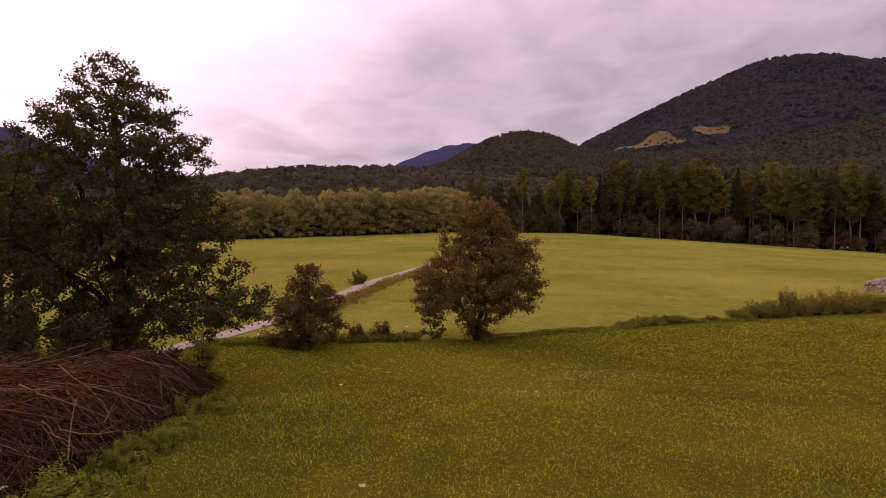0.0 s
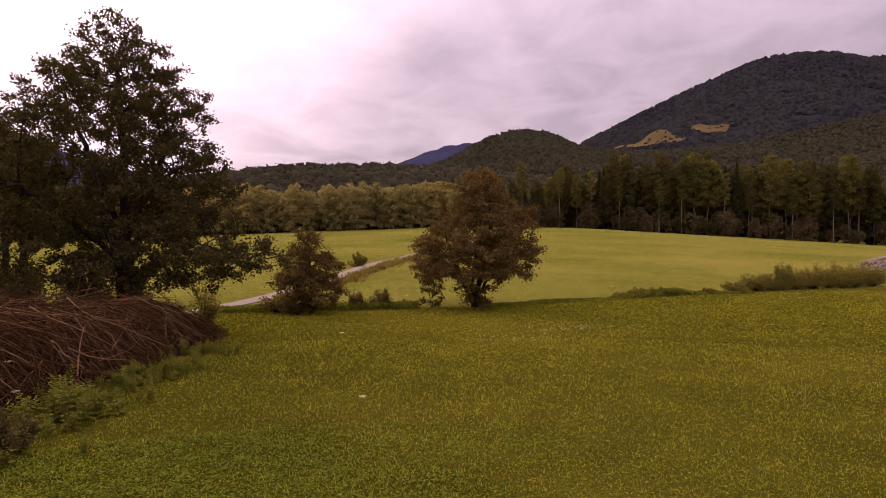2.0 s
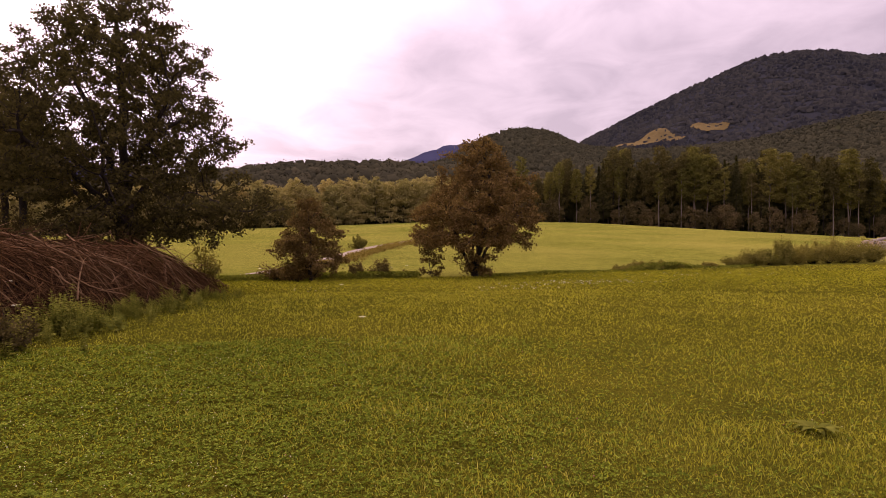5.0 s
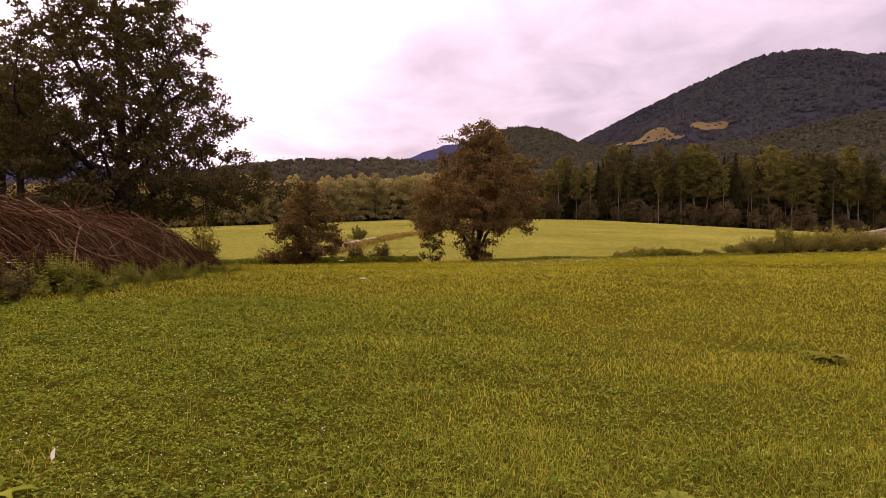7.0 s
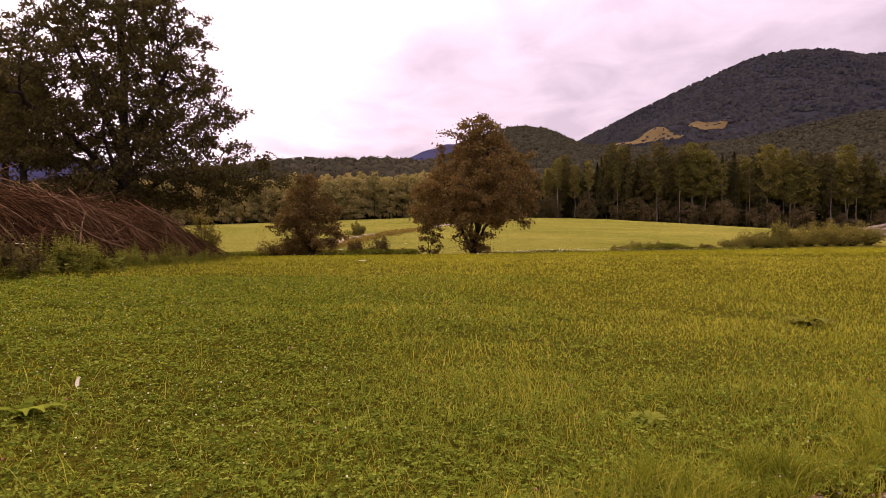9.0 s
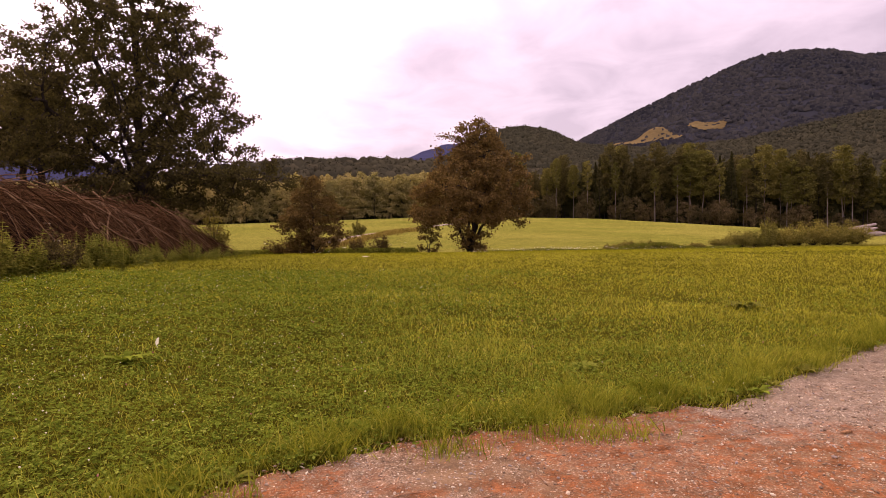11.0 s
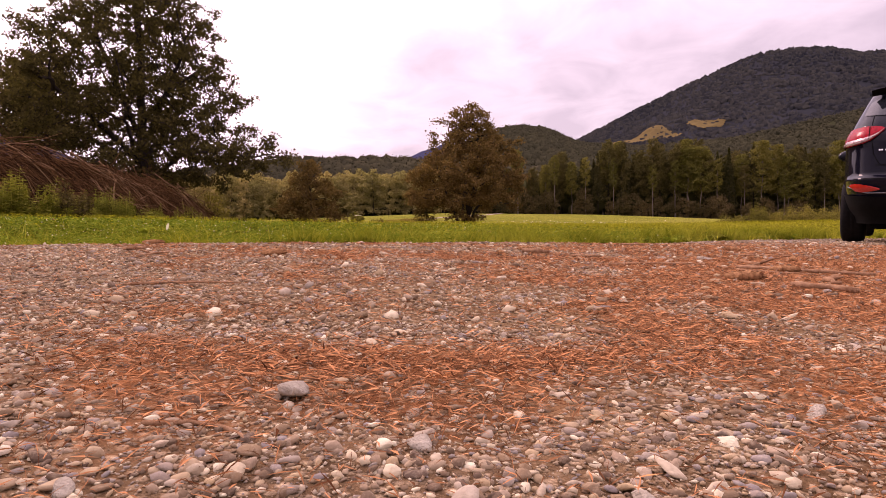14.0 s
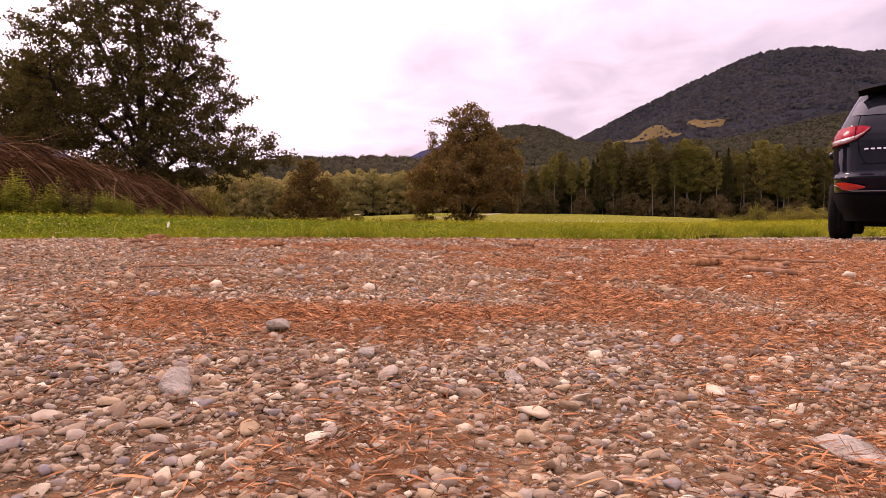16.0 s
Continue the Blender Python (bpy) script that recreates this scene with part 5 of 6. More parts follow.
def stones(rng, x, y, size, fine, flat=0.55):
    """Rounded, flattened stones bedded in the yard, each of its own shape."""
    V, F = ((OCT_V, OCT_F), (ICO_V, ICO_F), (SPH_V, SPH_F))[fine]
    n, k = len(x), len(V)
    v = np.repeat(V[None], n, 0)
    for _ in range(3):
        a = unit(rng.normal(size=(n, 1, 3)))
        v = v * (1 + 0.22 * rng.uniform(-1, 1, (n, 1, 1)) * np.sin(2.2 * (v * a).sum(-1, keepdims=True) + rng.uniform(0, 6, (n, 1, 1))))
    # chopped faces
    for _ in range(9 if fine == 2 else 5):
        a = unit(rng.normal(size=(n, 1, 3)))
        d = (v * a).sum(-1, keepdims=True)
        v = v - a * np.maximum(d - rng.uniform(0.32 if fine == 2 else 0.4, 0.85, (n, 1, 1)), 0) * 0.95
    v = v * rng.uniform(0.7, 1.35, (n, 1, 3)) * [1, 0.85, flat]
    t = rng.uniform(0, 6.283, n)
    c, s = np.cos(t)[:, None], np.sin(t)[:, None]
    tip = rng.normal(0, 0.2, (n, 1))
    v = np.stack([v[..., 0] * c - v[..., 1] * s, v[..., 0] * s + v[..., 1] * c, v[..., 2] + tip * v[..., 0]], -1)
    v = v * (size / 2)[:, None, None]
    p = np.stack([x, y, yard_z(x, y) + size * rng.uniform(0.02, 0.2, n)], -1)
    v = v + p[:, None]
    return v.reshape(-1, 3), (F[None] + (np.arange(n) * k)[:, None, None]).reshape(-1, 3)


def wedge(rng, n, y0, y1, slope=0.74, pad=0.08, power=1.0):
    """Places spread over the yard ahead, in a widening strip."""
    y = y0 + (y1 - y0) * rng.uniform(0, 1, n) ** power
    x = rng.uniform(-1, 1, n) * (pad + slope * y)
    k = y < yard_edge(x) + 0.05
    return x[k], y[k]


rng = np.random.default_rng(77)
grit = Soup()
for n, y0, y1, lo, hi, fine in ((21000, 0.11, 0.55, 0.0015, 0.0055, 0), (10000, 0.48, 0.95, 0.0025, 0.007, 0), (8500, 0.12, 0.9, 0.0045, 0.0105, 1), (1300, 0.12, 0.9, 0.008, 0.016, 2), (15000, 0.65, 1.9, 0.0035, 0.010, 0), (5000, 0.9, 2.6, 0.007, 0.016, 1), (16000, 0.8, 2.8, 0.005, 0.014, 0), (15000, 1.7, 4.0, 0.006, 0.022, 0), (12000, 3.3, 7.5, 0.010, 0.034, 0), (6500, 6.0, 13.0, 0.014, 0.045, 0)):
    x, y = wedge(rng, n, y0, y1, power=0.72)
    thin = rng.uniform(size=len(x)) > 0.62 * needle_patch(x, y) + 0.30 * smoothstep(waves(x, y, 64, 2.3), 0.0, 0.35) * (y > 1.2)
    x, y = x[thin], y[thin]
    grit.add(*stones(rng, x, y, lo + (hi - lo) * rng.uniform(0, 1, len(x)) ** 1.8, fine))
# pale pebbles lying on top
x, y = wedge(rng, 5200, 0.9, 7.0, power=0.8)
grit.add(*stones(rng, x, y, 0.008 + 0.02 * rng.uniform(0, 1, len(x)) ** 2 + 0.0016 * y, 1))
me = grit.mesh("gravel")
tagged(piece("gravel", smooth_mesh(me), M_STONE), "loose grey, buff and white gravel", "gravel", kind="stuff")

# larger stones, each a thing of its own
M_SLAB = rocky("dusty_grey_stone", (0.30, 0.255, 0.19), (0.52, 0.455, 0.36), 60.0)
BIG = [(0.190, 0.287, 0.034), (0.133, 0.241, 0.013), (-0.160, 0.380, 0.028), (-0.181, 0.338, 0.013), (-0.410, 0.662, 0.018), (-0.151, 0.589, 0.033), (0.048, 0.424, 0.020), (0.082, 0.374, 0.018), (-0.093, 0.268, 0.014), (-0.028, 0.321, 0.015),
       (-0.030, 0.293, 0.014), (0.069, 0.254, 0.012), (0.017, 0.331, 0.007), (0.130, 0.328, 0.009), (-0.060, 0.495, 0.022), (0.212, 0.569, 0.021), (0.073, 0.461, 0.014), (-0.222, 0.424, 0.019), (0.139, 0.418, 0.010), (0.85, 2.77, 0.105), (1.03, 2.75, 0.11), (-0.59, 4.4, 0.10), (-1.70, 3.95, 0.15), (-1.85, 3.62, 0.13), (-0.18, 2.83, 0.05), (0.16, 1.45, 0.045), (0.27, 1.36, 0.035), (0.09, 1.62, 0.04), (0.62, 2.05, 0.05), (0.95, 2.4, 0.05)]
more = np.random.default_rng(78)
for k in range(150):
    y = 0.35 + 4.6 * more.uniform() ** 1.2
    BIG.append((more.uniform(-1, 1) * (0.1 + 0.8 * y), y, more.uniform(0.008, 0.015) * (0.8 + 0.6 * min(y, 3))))
for k, (x, y, size) in enumerate(BIG):
    V, F = stones(more, np.array([0.0]), np.array([0.0]), np.array([size]), 2, 0.3 if size > 0.1 else 0.5)
    V = V - [0, 0, float(yard_z(0.0, 0.0))]
    ob = piece("stone", smooth_mesh(mesh_np("stone", V, F)), M_SLAB if size > 0.1 or (size > 0.018 and y < 0.6) else M_STONE)
    ob.matrix_basis = pose(x, y, float(yard_z(x, y)) - (0.015 if size > 0.1 else 0.16 * size if y > 0.7 else 0.0))
    tagged(ob, "rounded pale stone lying on the gravel yard", "stone", "stones on the yard")


def needles(rng, x, y, length):
    """Thin needles lying crosswise: three-sided slivers."""
    n = len(x)
    a = rng.uniform(0, 6.283, n)
    d = np.stack([np.cos(a), np.sin(a), rng.normal(0, 0.30, n)], -1) * (length / 2)[:, None]
    side = np.stack([-np.sin(a), np.cos(a), np.zeros(n)], -1) * (0.00006 + length * 0.006 + 0.00013 * np.minimum(y, 4.0))[:, None]
    up = np.array([0, 0, 1.0])[None] * (length * 0.05)[:, None]
    c = np.stack([x, y, yard_z(x, y) + rng.uniform(0.001, 0.006, n) + 0.10 * length * rng.uniform(0, 1, n)], -1)
    bend = side * rng.normal(0, 1.5, (n, 1))
    v = np.stack([c - d - side * 0.6, c - d + side, c + bend * 2.0 + up, c + d], 1).reshape(-1, 3)
    i = np.arange(n)[:, None] * 4
    return v, np.stack([i + [0, 1, 2], i + [1, 3, 2], i + [0, 2, 3]], 1).reshape(-1, 3)


litter = Soup()
for n, y0, y1, lo, hi in ((13000, 0.14, 0.6, 0.005, 0.015), (44000, 0.15, 1.2, 0.006, 0.016), (85000, 0.8, 2.6, 0.010, 0.026), (46000, 2.2, 4.6, 0.014, 0.036), (20000, 4.2, 7.5, 0.018, 0.05)):
    x, y = wedge(rng, n, y0, y1, power=0.8)
    keep = rng.uniform(size=len(x)) < 0.12 + 0.88 * needle_patch(x, y) ** 1.3
    x, y = x[keep], y[keep]
    litter.add(*needles(rng, x, y, rng.uniform(lo, hi, len(x))))
x, y = rng.normal(-0.08, 0.20, 3600), rng.normal(0.72, 0.045, 3600)
y = y - 0.16 * x + 0.05 * np.sin(7 * x)
litter.add(*needles(rng, x, y, rng.uniform(0.010, 0.022, len(x))))
tagged(piece("needle_litter", litter.mesh("needle_litter"), M_NEEDLE), "rusty brown fallen conifer needles", "needle litter", kind="stuff")


def stick(x0, y0, x1, y1, r, bend=0.1):
    """A crooked stick with a side stub."""
    s = Soup()
    d = np.array([x1 - x0, y1 - y0, 0.0])
    L = np.linalg.norm(d)
    t = np.linspace(0, 1, 7)
    pts = d * t[:, None] + np.stack([-d[1] * np.sin(t * 3.14), d[0] * np.sin(t * 3.14), 0 * t], -1) * bend + more.normal(size=(7, 3)) * r * 0.9
    pts[:, 2] = [float(yard_z(x0 + p[0], y0 + p[1]) - yard_z(x0, y0)) + r * 0.8 for p in pts]
    s.tube(pts, 0.6 * r * (1 - 0.45 * t) * more.uniform(0.75, 1.25, 7), 8)
    m = pts[3]
    s.tube([m, m + np.array([-d[1], d[0], 0.4 * L]) * 0.08, m + np.array([-d[1], d[0], 0.3 * L]) * 0.15], [r * 0.5, r * 0.35, r * 0.15], 5)
    ob = piece("stick", smooth_mesh(s.mesh("stick")), M_STICK)
    ob.matrix_basis = pose(x0, y0, float(yard_z(x0, y0)))
    return tagged(ob, "dry reddish brown stick lying on the gravel", "stick", "sticks on the yard")


for row in ((-1.71, 4.68, -1.23, 4.72, 0.013, 0.03), (1.08, 2.50, 0.89, 2.08, 0.010, 0.06), (0.84, 2.04, 1.12, 1.84, 0.011, 0.04), (0.48, 2.14, 0.80, 2.21, 0.008, 0.16), (0.06, 3.61, 0.09, 3.30, 0.014, 0.02), (0.33, 3.05, 0.42, 2.95, 0.018, 0.1), (0.48, 2.74, 0.61, 2.745, 0.011, 0.02), (1.14, 4.29, 1.41, 4.47, 0.012, 0.05),
            (0.71, 1.50, 0.79, 1.385, 0.013, 0.02), (0.93, 1.72, 0.84, 1.56, 0.013, 0.05), (0.81, 1.98, 0.96, 1.84, 0.007, 0.05), (0.13, 0.92, 0.175, 0.86, 0.004, 0.08), (-0.37, 0.80, -0.31, 0.73, 0.005, 0.2),
            (0.38, 0.73, 0.37, 0.67, 0.005, 0.1), (-1.28, 2.59, -1.2, 2.68, 0.012, 0.1), (-1.05, 2.2, -1.02, 2.55, 0.008, 0.1), (1.9, 4.6, 2.3, 4.75, 0.01, 0.05), (-0.65, 1.35, -0.45, 1.4, 0.005, 0.1),
            (-0.022, 0.262, -0.068, 0.268, 0.0018, 0.1), (-0.23, 0.52, -0.16, 0.50, 0.0028, 0.2), (1.3, 3.0, 1.62, 2.95, 0.008, 0.1), (0.5, 2.2, 0.72, 2.3, 0.006, 0.1), (-0.9, 4.75, -0.55, 4.95, 0.01, 0.1)):
    stick(*row)
for k in range(34):
    y = 0.9 + 4.2 * more.uniform()
    x = y * more.uniform(0.0, 0.75) - 0.2 if k % 3 else y * more.uniform(-0.7, 0.1)
    a, L = more.uniform(0, 6.28), more.uniform(0.05, 0.14) * (0.6 + 0.3 * y)
    stick(x, y, x + L * math.cos(a), y + L * math.sin(a), more.uniform(0.0016, 0.003) * (0.7 + 0.4 * y), more.normal() * 0.12)


def cone(x, y, az, length):
    """A long spruce cone with spiralled scales."""
    s = Soup()
    t = np.linspace(0, 1, 9)
    R = length * 0.13
    prof = R * np.sin(np.clip(t * 0.93 + 0.07, 0, 1) * 3.14159) ** 0.55
    s.tube(np.stack([t * length, 0 * t, 0 * t + R], -1), prof * 0.82 + 0.001, 10)
    for k in range(90):
        f = 0.04 + 0.92 * k / 90
        a = k * 2.39996
        r = float(np.interp(f, t, prof))
        c = np.array([f * length, r * 0.8 * math.cos(a), R + r * 0.8 * math.sin(a)])
        o = np.array([0.25, math.cos(a), math.sin(a)])
        w1 = np.array([0, -math.sin(a), math.cos(a)]) * R * 0.34
        s.add([c - w1, c + w1, c + o * R * 0.30 + np.array([length * 0.07, 0, 0]) + w1 * 0.4, c + o * R * 0.30 + np.array([length * 0.07, 0, 0]) - w1 * 0.4], [(0, 1, 2), (0, 2, 3)])
    ob = piece("spruce_cone", s.mesh("spruce_cone"), M_CONE)
    ob.matrix_basis = pose(x, y, float(yard_z(x, y)), 0, 0, az)
    return tagged(ob, "brown spruce cone lying on the needle litter", "cone", "cones on the yard")


for row in ((-0.69, 2.39, 48, 0.13), (0.64, 1.67, -5, 0.12), (0.90, 1.96, -15, 0.10), (1.33, 2.62, 60, 0.11), (-1.55, 3.31, 20, 0.13), (1.55, 3.5, 130, 0.12), (0.33, 3.3, 40, 0.10), (0.22, 2.85, 110, 0.09), (2.5, 6.0, 10, 0.12)):
    cone(row[0], row[1], row[2], 0.8 * row[3])


# ---------- meadow grass, clover and flowers ----------


def grass_surface(n):
    v = n.coords("Object")
    isl = n.add("ShaderNodeNewGeometry").outputs["Random Per Island"]
    wide, mid, small = n.noise(v, 0.10, 4.0, 0.55, 0.4), n.noise(v, 0.7, 4.0, 0.6), n.noise(v, 3.2, 3.0, 0.6)
    c = n.mix(n.step(n.math("ADD", n.math("MULTIPLY", mid, 0.7), n.math("MULTIPLY", small, 0.5)), 0.42, 0.78), (0.185, 0.195, 0.017), (0.500, 0.470, 0.050))
    c = n.mix(n.step(wide, 0.45, 0.68, 0.0, 0.45), c, (0.460, 0.410, 0.048))
    rusty = n.noise(v, 1.7, 3.0, 0.6)
    c = n.mix(n.step(rusty, 0.56, 0.70, 0.0, 0.35), c, (0.330, 0.250, 0.070))
    c = n.mix(1.0, c, n.mix(isl, (0.48, 0.50, 0.46), (1.34, 1.32, 1.28)), "MULTIPLY")
    c = n.mix(n.math("MULTIPLY", n.step(isl, 0.90, 1.0), 0.4), c, (0.47, 0.40, 0.16))
    d = matte(n, c)
    t = n.add("ShaderNodeBsdfTranslucent")
    n.put(c, t.inputs[0])
    m = n.add("ShaderNodeMixShader")
    m.inputs[0].default_value = 0.35
    n.put(d, m.inputs[1])
    n.put(t.outputs[0], m.inputs[2])
    return m.outputs[0]


M_GRASS = surface("grass_blade", grass_surface)
M_EDGE = leafy("edge_grass_blade", (0.070, 0.095, 0.008), (0.270, 0.285, 0.030), (0.36, 0.31, 0.06), 0.3, 0.9)
M_DOCK = leafy("dock_leaf", (0.080, 0.090, 0.014), (0.210, 0.215, 0.038), (0.17, 0.16, 0.04), 0.3, 0.9)
M_THISTLE = leafy("thistle_leaf", (0.11, 0.14, 0.02), (0.25, 0.28, 0.04), (0.30, 0.31, 0.06), 0.3, 3.0)
M_HERB = leafy("meadow_herb_leaf", (0.109, 0.120, 0.009), (0.509, 0.445, 0.031), (0.587, 0.495, 0.079), 0.3, 0.5)
M_CLOVER = leafy("clover_leaf", (0.040, 0.070, 0.007), (0.250, 0.310, 0.034), (0.44, 0.46, 0.09), 0.25, 2.2)
M_BLADE = leafy("near_grass_blade", (0.104, 0.131, 0.013), (0.380, 0.394, 0.053), (0.589, 0.483, 0.128), 0.35, 1.6)
M_WHITE = plain("white_petal", (0.66, 0.61, 0.40), 0.8, vary=0.12, scale=60)
M_PINK = plain("red_clover_head", (0.34, 0.10, 0.09), 0.8, vary=0.25, scale=60)


def blades(rng, x, y, h, wide):
    """Grass blades, each a bent tapering strip."""
    n = len(x)
    a = rng.uniform(0, 6.283, n)
    d = np.stack([np.cos(a), np.sin(a), np.zeros(n)], -1)
    lean = unit(np.stack([rng.normal(size=n), rng.normal(size=n), np.zeros(n)], -1)) * (h * rng.uniform(0.1, 1.6, n))[:, None]
    b = np.stack([x, y, ground_z(x, y) - 0.01], -1)
    up = np.zeros((n, 3))
    up[:, 2] = h
    w1 = d * wide[:, None] / 2
    v = np.stack([b - w1, b + w1, b + up * 0.62 + lean * 0.35 + w1 * 0.8, b + up * 0.62 + lean * 0.35 - w1 * 0.8, b + up + lean], 1).reshape(-1, 3)
    i = np.arange(n)[:, None] * 5
    return v, np.stack([i + [0, 1, 2], i + [0, 2, 3], i + [3, 2, 4]], 1).reshape(-1, 3)


def over_meadow(rng, n, r0, r1, half=41.0, power=1.0):
    """Places on the meadow ahead of the yard, thinning with distance."""
    r = r0 + (r1 - r0) * rng.uniform(0, 1, n) ** power
    a = np.radians(rng.uniform(-half, half, n))
    x, y = r * np.sin(a), r * np.cos(a) + 0.5
    k = (y > yard_edge(x) - 0.06 + 0.10 * rng.normal(size=n)) & (heap_z(x, y) < 0.1) & (y < ditch_y(x) + 0.2)
    return x[k], y[k], r[k]


rng = np.random.default_rng(101)
turf = Soup()
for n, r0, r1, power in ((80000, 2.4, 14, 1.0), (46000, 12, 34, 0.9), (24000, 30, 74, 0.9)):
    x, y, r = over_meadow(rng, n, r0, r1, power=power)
    tall = 0.068 + 0.01 * smoothstep(y, 9, 15) + 0.035 * waves(x, y, 110, 0.7) + 0.04 * waves(x, y, 111, 2.5) + 0.13 * smoothstep(np.abs(y - yard_edge(x) - 0.3), 0.5, 0.0) * (0.6 + 0.7 * waves(x, y, 113, 3.0))
    mat = np.clip(0.62 - 0.08 * x + 0.45 * waves(x, y, 120, 1.0), 0, 1) * smoothstep(y, 17, 11)
    tall = tall * (1 - 0.35 * mat)
    sparse = rng.uniform(size=len(x)) > 0.75 * mat * smoothstep(y - yard_edge(x), 0.3, 1.0)
    x, y, r, tall = x[sparse], y[sparse], r[sparse], tall[sparse]
    tall = np.clip(tall, 0.05, 0.4) * rng.uniform(0.55, 1.4, len(x))
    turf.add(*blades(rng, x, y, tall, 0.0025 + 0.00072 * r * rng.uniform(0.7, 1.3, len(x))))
near = Soup()
x, y, r = over_meadow(rng, 80000, 2.4, 9.5, power=0.9)
k = rng.uniform(size=len(x)) > 0.9 * np.clip(0.70 - 0.16 * x + 0.45 * waves(x, y, 120, 1.0), 0, 1)
x, y, r = x[k], y[k], r[k]
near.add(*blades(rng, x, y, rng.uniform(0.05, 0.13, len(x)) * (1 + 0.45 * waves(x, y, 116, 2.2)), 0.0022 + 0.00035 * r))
tagged(piece("near_grass", near.mesh("near_grass"), M_BLADE), "fine green and straw-coloured grass blades beside the yard", "grass", kind="stuff")
# tall thin stalks
x, y, r = over_meadow(rng, 1300, 5.5, 24)
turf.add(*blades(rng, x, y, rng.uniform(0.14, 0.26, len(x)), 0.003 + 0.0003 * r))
x = rng.uniform(-6, 9, 5200)
y = yard_edge(x) + 0.1 + np.abs(rng.normal(0, 1.6, len(x)))
edge = Soup()
edge.add(*blades(rng, x, y, rng.uniform(0.08, 0.22, len(x)) * (0.85 + 0.35 * waves(x, y, 117, 2.0)), 0.0025 + 0.0003 * y))
# tufts along the gravel's edge, some straying onto it
x = rng.uniform(-5, 9, 9000)
y = yard_edge(x) + 0.05 + np.abs(rng.normal(0, 0.22, len(x))) - 0.32 * smoothstep(waves(x, 0 * x, 114, 4.0), 0.15, 0.6) * rng.uniform(0, 1, len(x))
clump = waves(x, y, 115, 7.0) > -0.12
x, y = x[clump], y[clump]
# loose tufts growing in the gravel
x = np.concatenate([x, rng.normal(0.55, 0.30, 420), rng.normal(-0.45, 0.16, 160), rng.normal(-1.75, 0.14, 160)])
y = np.concatenate([y, rng.normal(6.15, 0.13, 420), rng.normal(5.75, 0.12, 160), rng.normal(4.85, 0.12, 160)])
edge.add(*blades(rng, x, y, rng.uniform(0.06, 0.18, len(x)), rng.uniform(0.005, 0.010, len(x))))
for k in range(70):
    cx = rng.uniform(-4.5, 6.5)
    cy = float(yard_edge(np.array(cx))) + rng.uniform(-0.12, 0.45)
    n = int(rng.integers(30, 80))
    edge.add(*blades(rng, rng.normal(cx, 0.05, n), rng.normal(cy, 0.04, n), rng.uniform(0.10, 0.26, n), rng.uniform(0.005, 0.009, n)))
tagged(piece("edge_grass", edge.mesh("edge_grass"), M_EDGE), "fresh green grass tufts along the gravel's edge", "grass", kind="stuff")
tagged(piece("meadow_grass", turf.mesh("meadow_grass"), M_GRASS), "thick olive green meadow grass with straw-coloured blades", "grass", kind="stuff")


def clover(rng, x, y, size):
    """Three flat leaflets on each of many places."""
    n = len(x)
    z = ground_z(x, y) + rng.uniform(0.01, 0.09, n) + 0.035 * waves(x, y, 122, 5.0) + 0.03 * waves(x, y, 123, 16.0)
    s = Soup()
    t0 = rng.uniform(0, 6.283, n)
    for k in range(3):
        a = t0 + k * 2.094
        d = np.stack([np.cos(a), np.sin(a), rng.normal(0.05, 0.25, n)], -1) * size[:, None]
        e = np.stack([-np.sin(a), np.cos(a), rng.normal(0, 0.25, n)], -1) * size[:, None] * 0.45
        c = np.stack([x, y, z], -1)
        v = np.stack([c, c + d * 0.6 - e, c + d, c + d * 0.6 + e], 1).reshape(-1, 3)
        i = np.arange(n)[:, None] * 4
        s.add(v, np.stack([i + [0, 1, 2], i + [0, 2, 3]], 1).reshape(-1, 3))
    return np.concatenate(s.v), np.concatenate(s.f)


x, y, r = over_meadow(rng, 120000, 2.4, 20, power=1.0)
k = rng.uniform(size=len(x)) < np.clip(0.70 - 0.14 * x + 0.45 * waves(x, y, 120, 1.0) - 0.3 * smoothstep(y, 10, 18), 0.12, 1)
x, y, r = x[k], y[k], r[k]
s = Soup()
s.add(*clover(rng, x, y, 0.016 + 0.0014 * r * rng.uniform(0.5, 1.5, len(x))))
tagged(piece("clover", s.mesh("clover"), M_CLOVER), "patches of low green clover in the meadow", "clover", kind="stuff")
# small mixed herb leaves through the whole meadow
x, y, r = over_meadow(rng, 80000, 9, 60, power=0.85)
s = Soup()
s.add(*leaves_at(rng, np.stack([x, y, ground_z(x, y) + rng.uniform(0.03, 0.17, len(x))], -1), 0.014 + 0.0010 * r, 0.8, 0.6))
x, y, r = over_meadow(rng, 34000, 14, 74, power=0.95)
s.add(*clover(rng, x, y, 0.010 + 0.0012 * r * rng.uniform(0.5, 1.5, len(x))))
tagged(piece("meadow_herbs", s.mesh("meadow_herbs"), M_HERB), "low mixed herbs among the meadow grass", "herbs", kind="stuff")
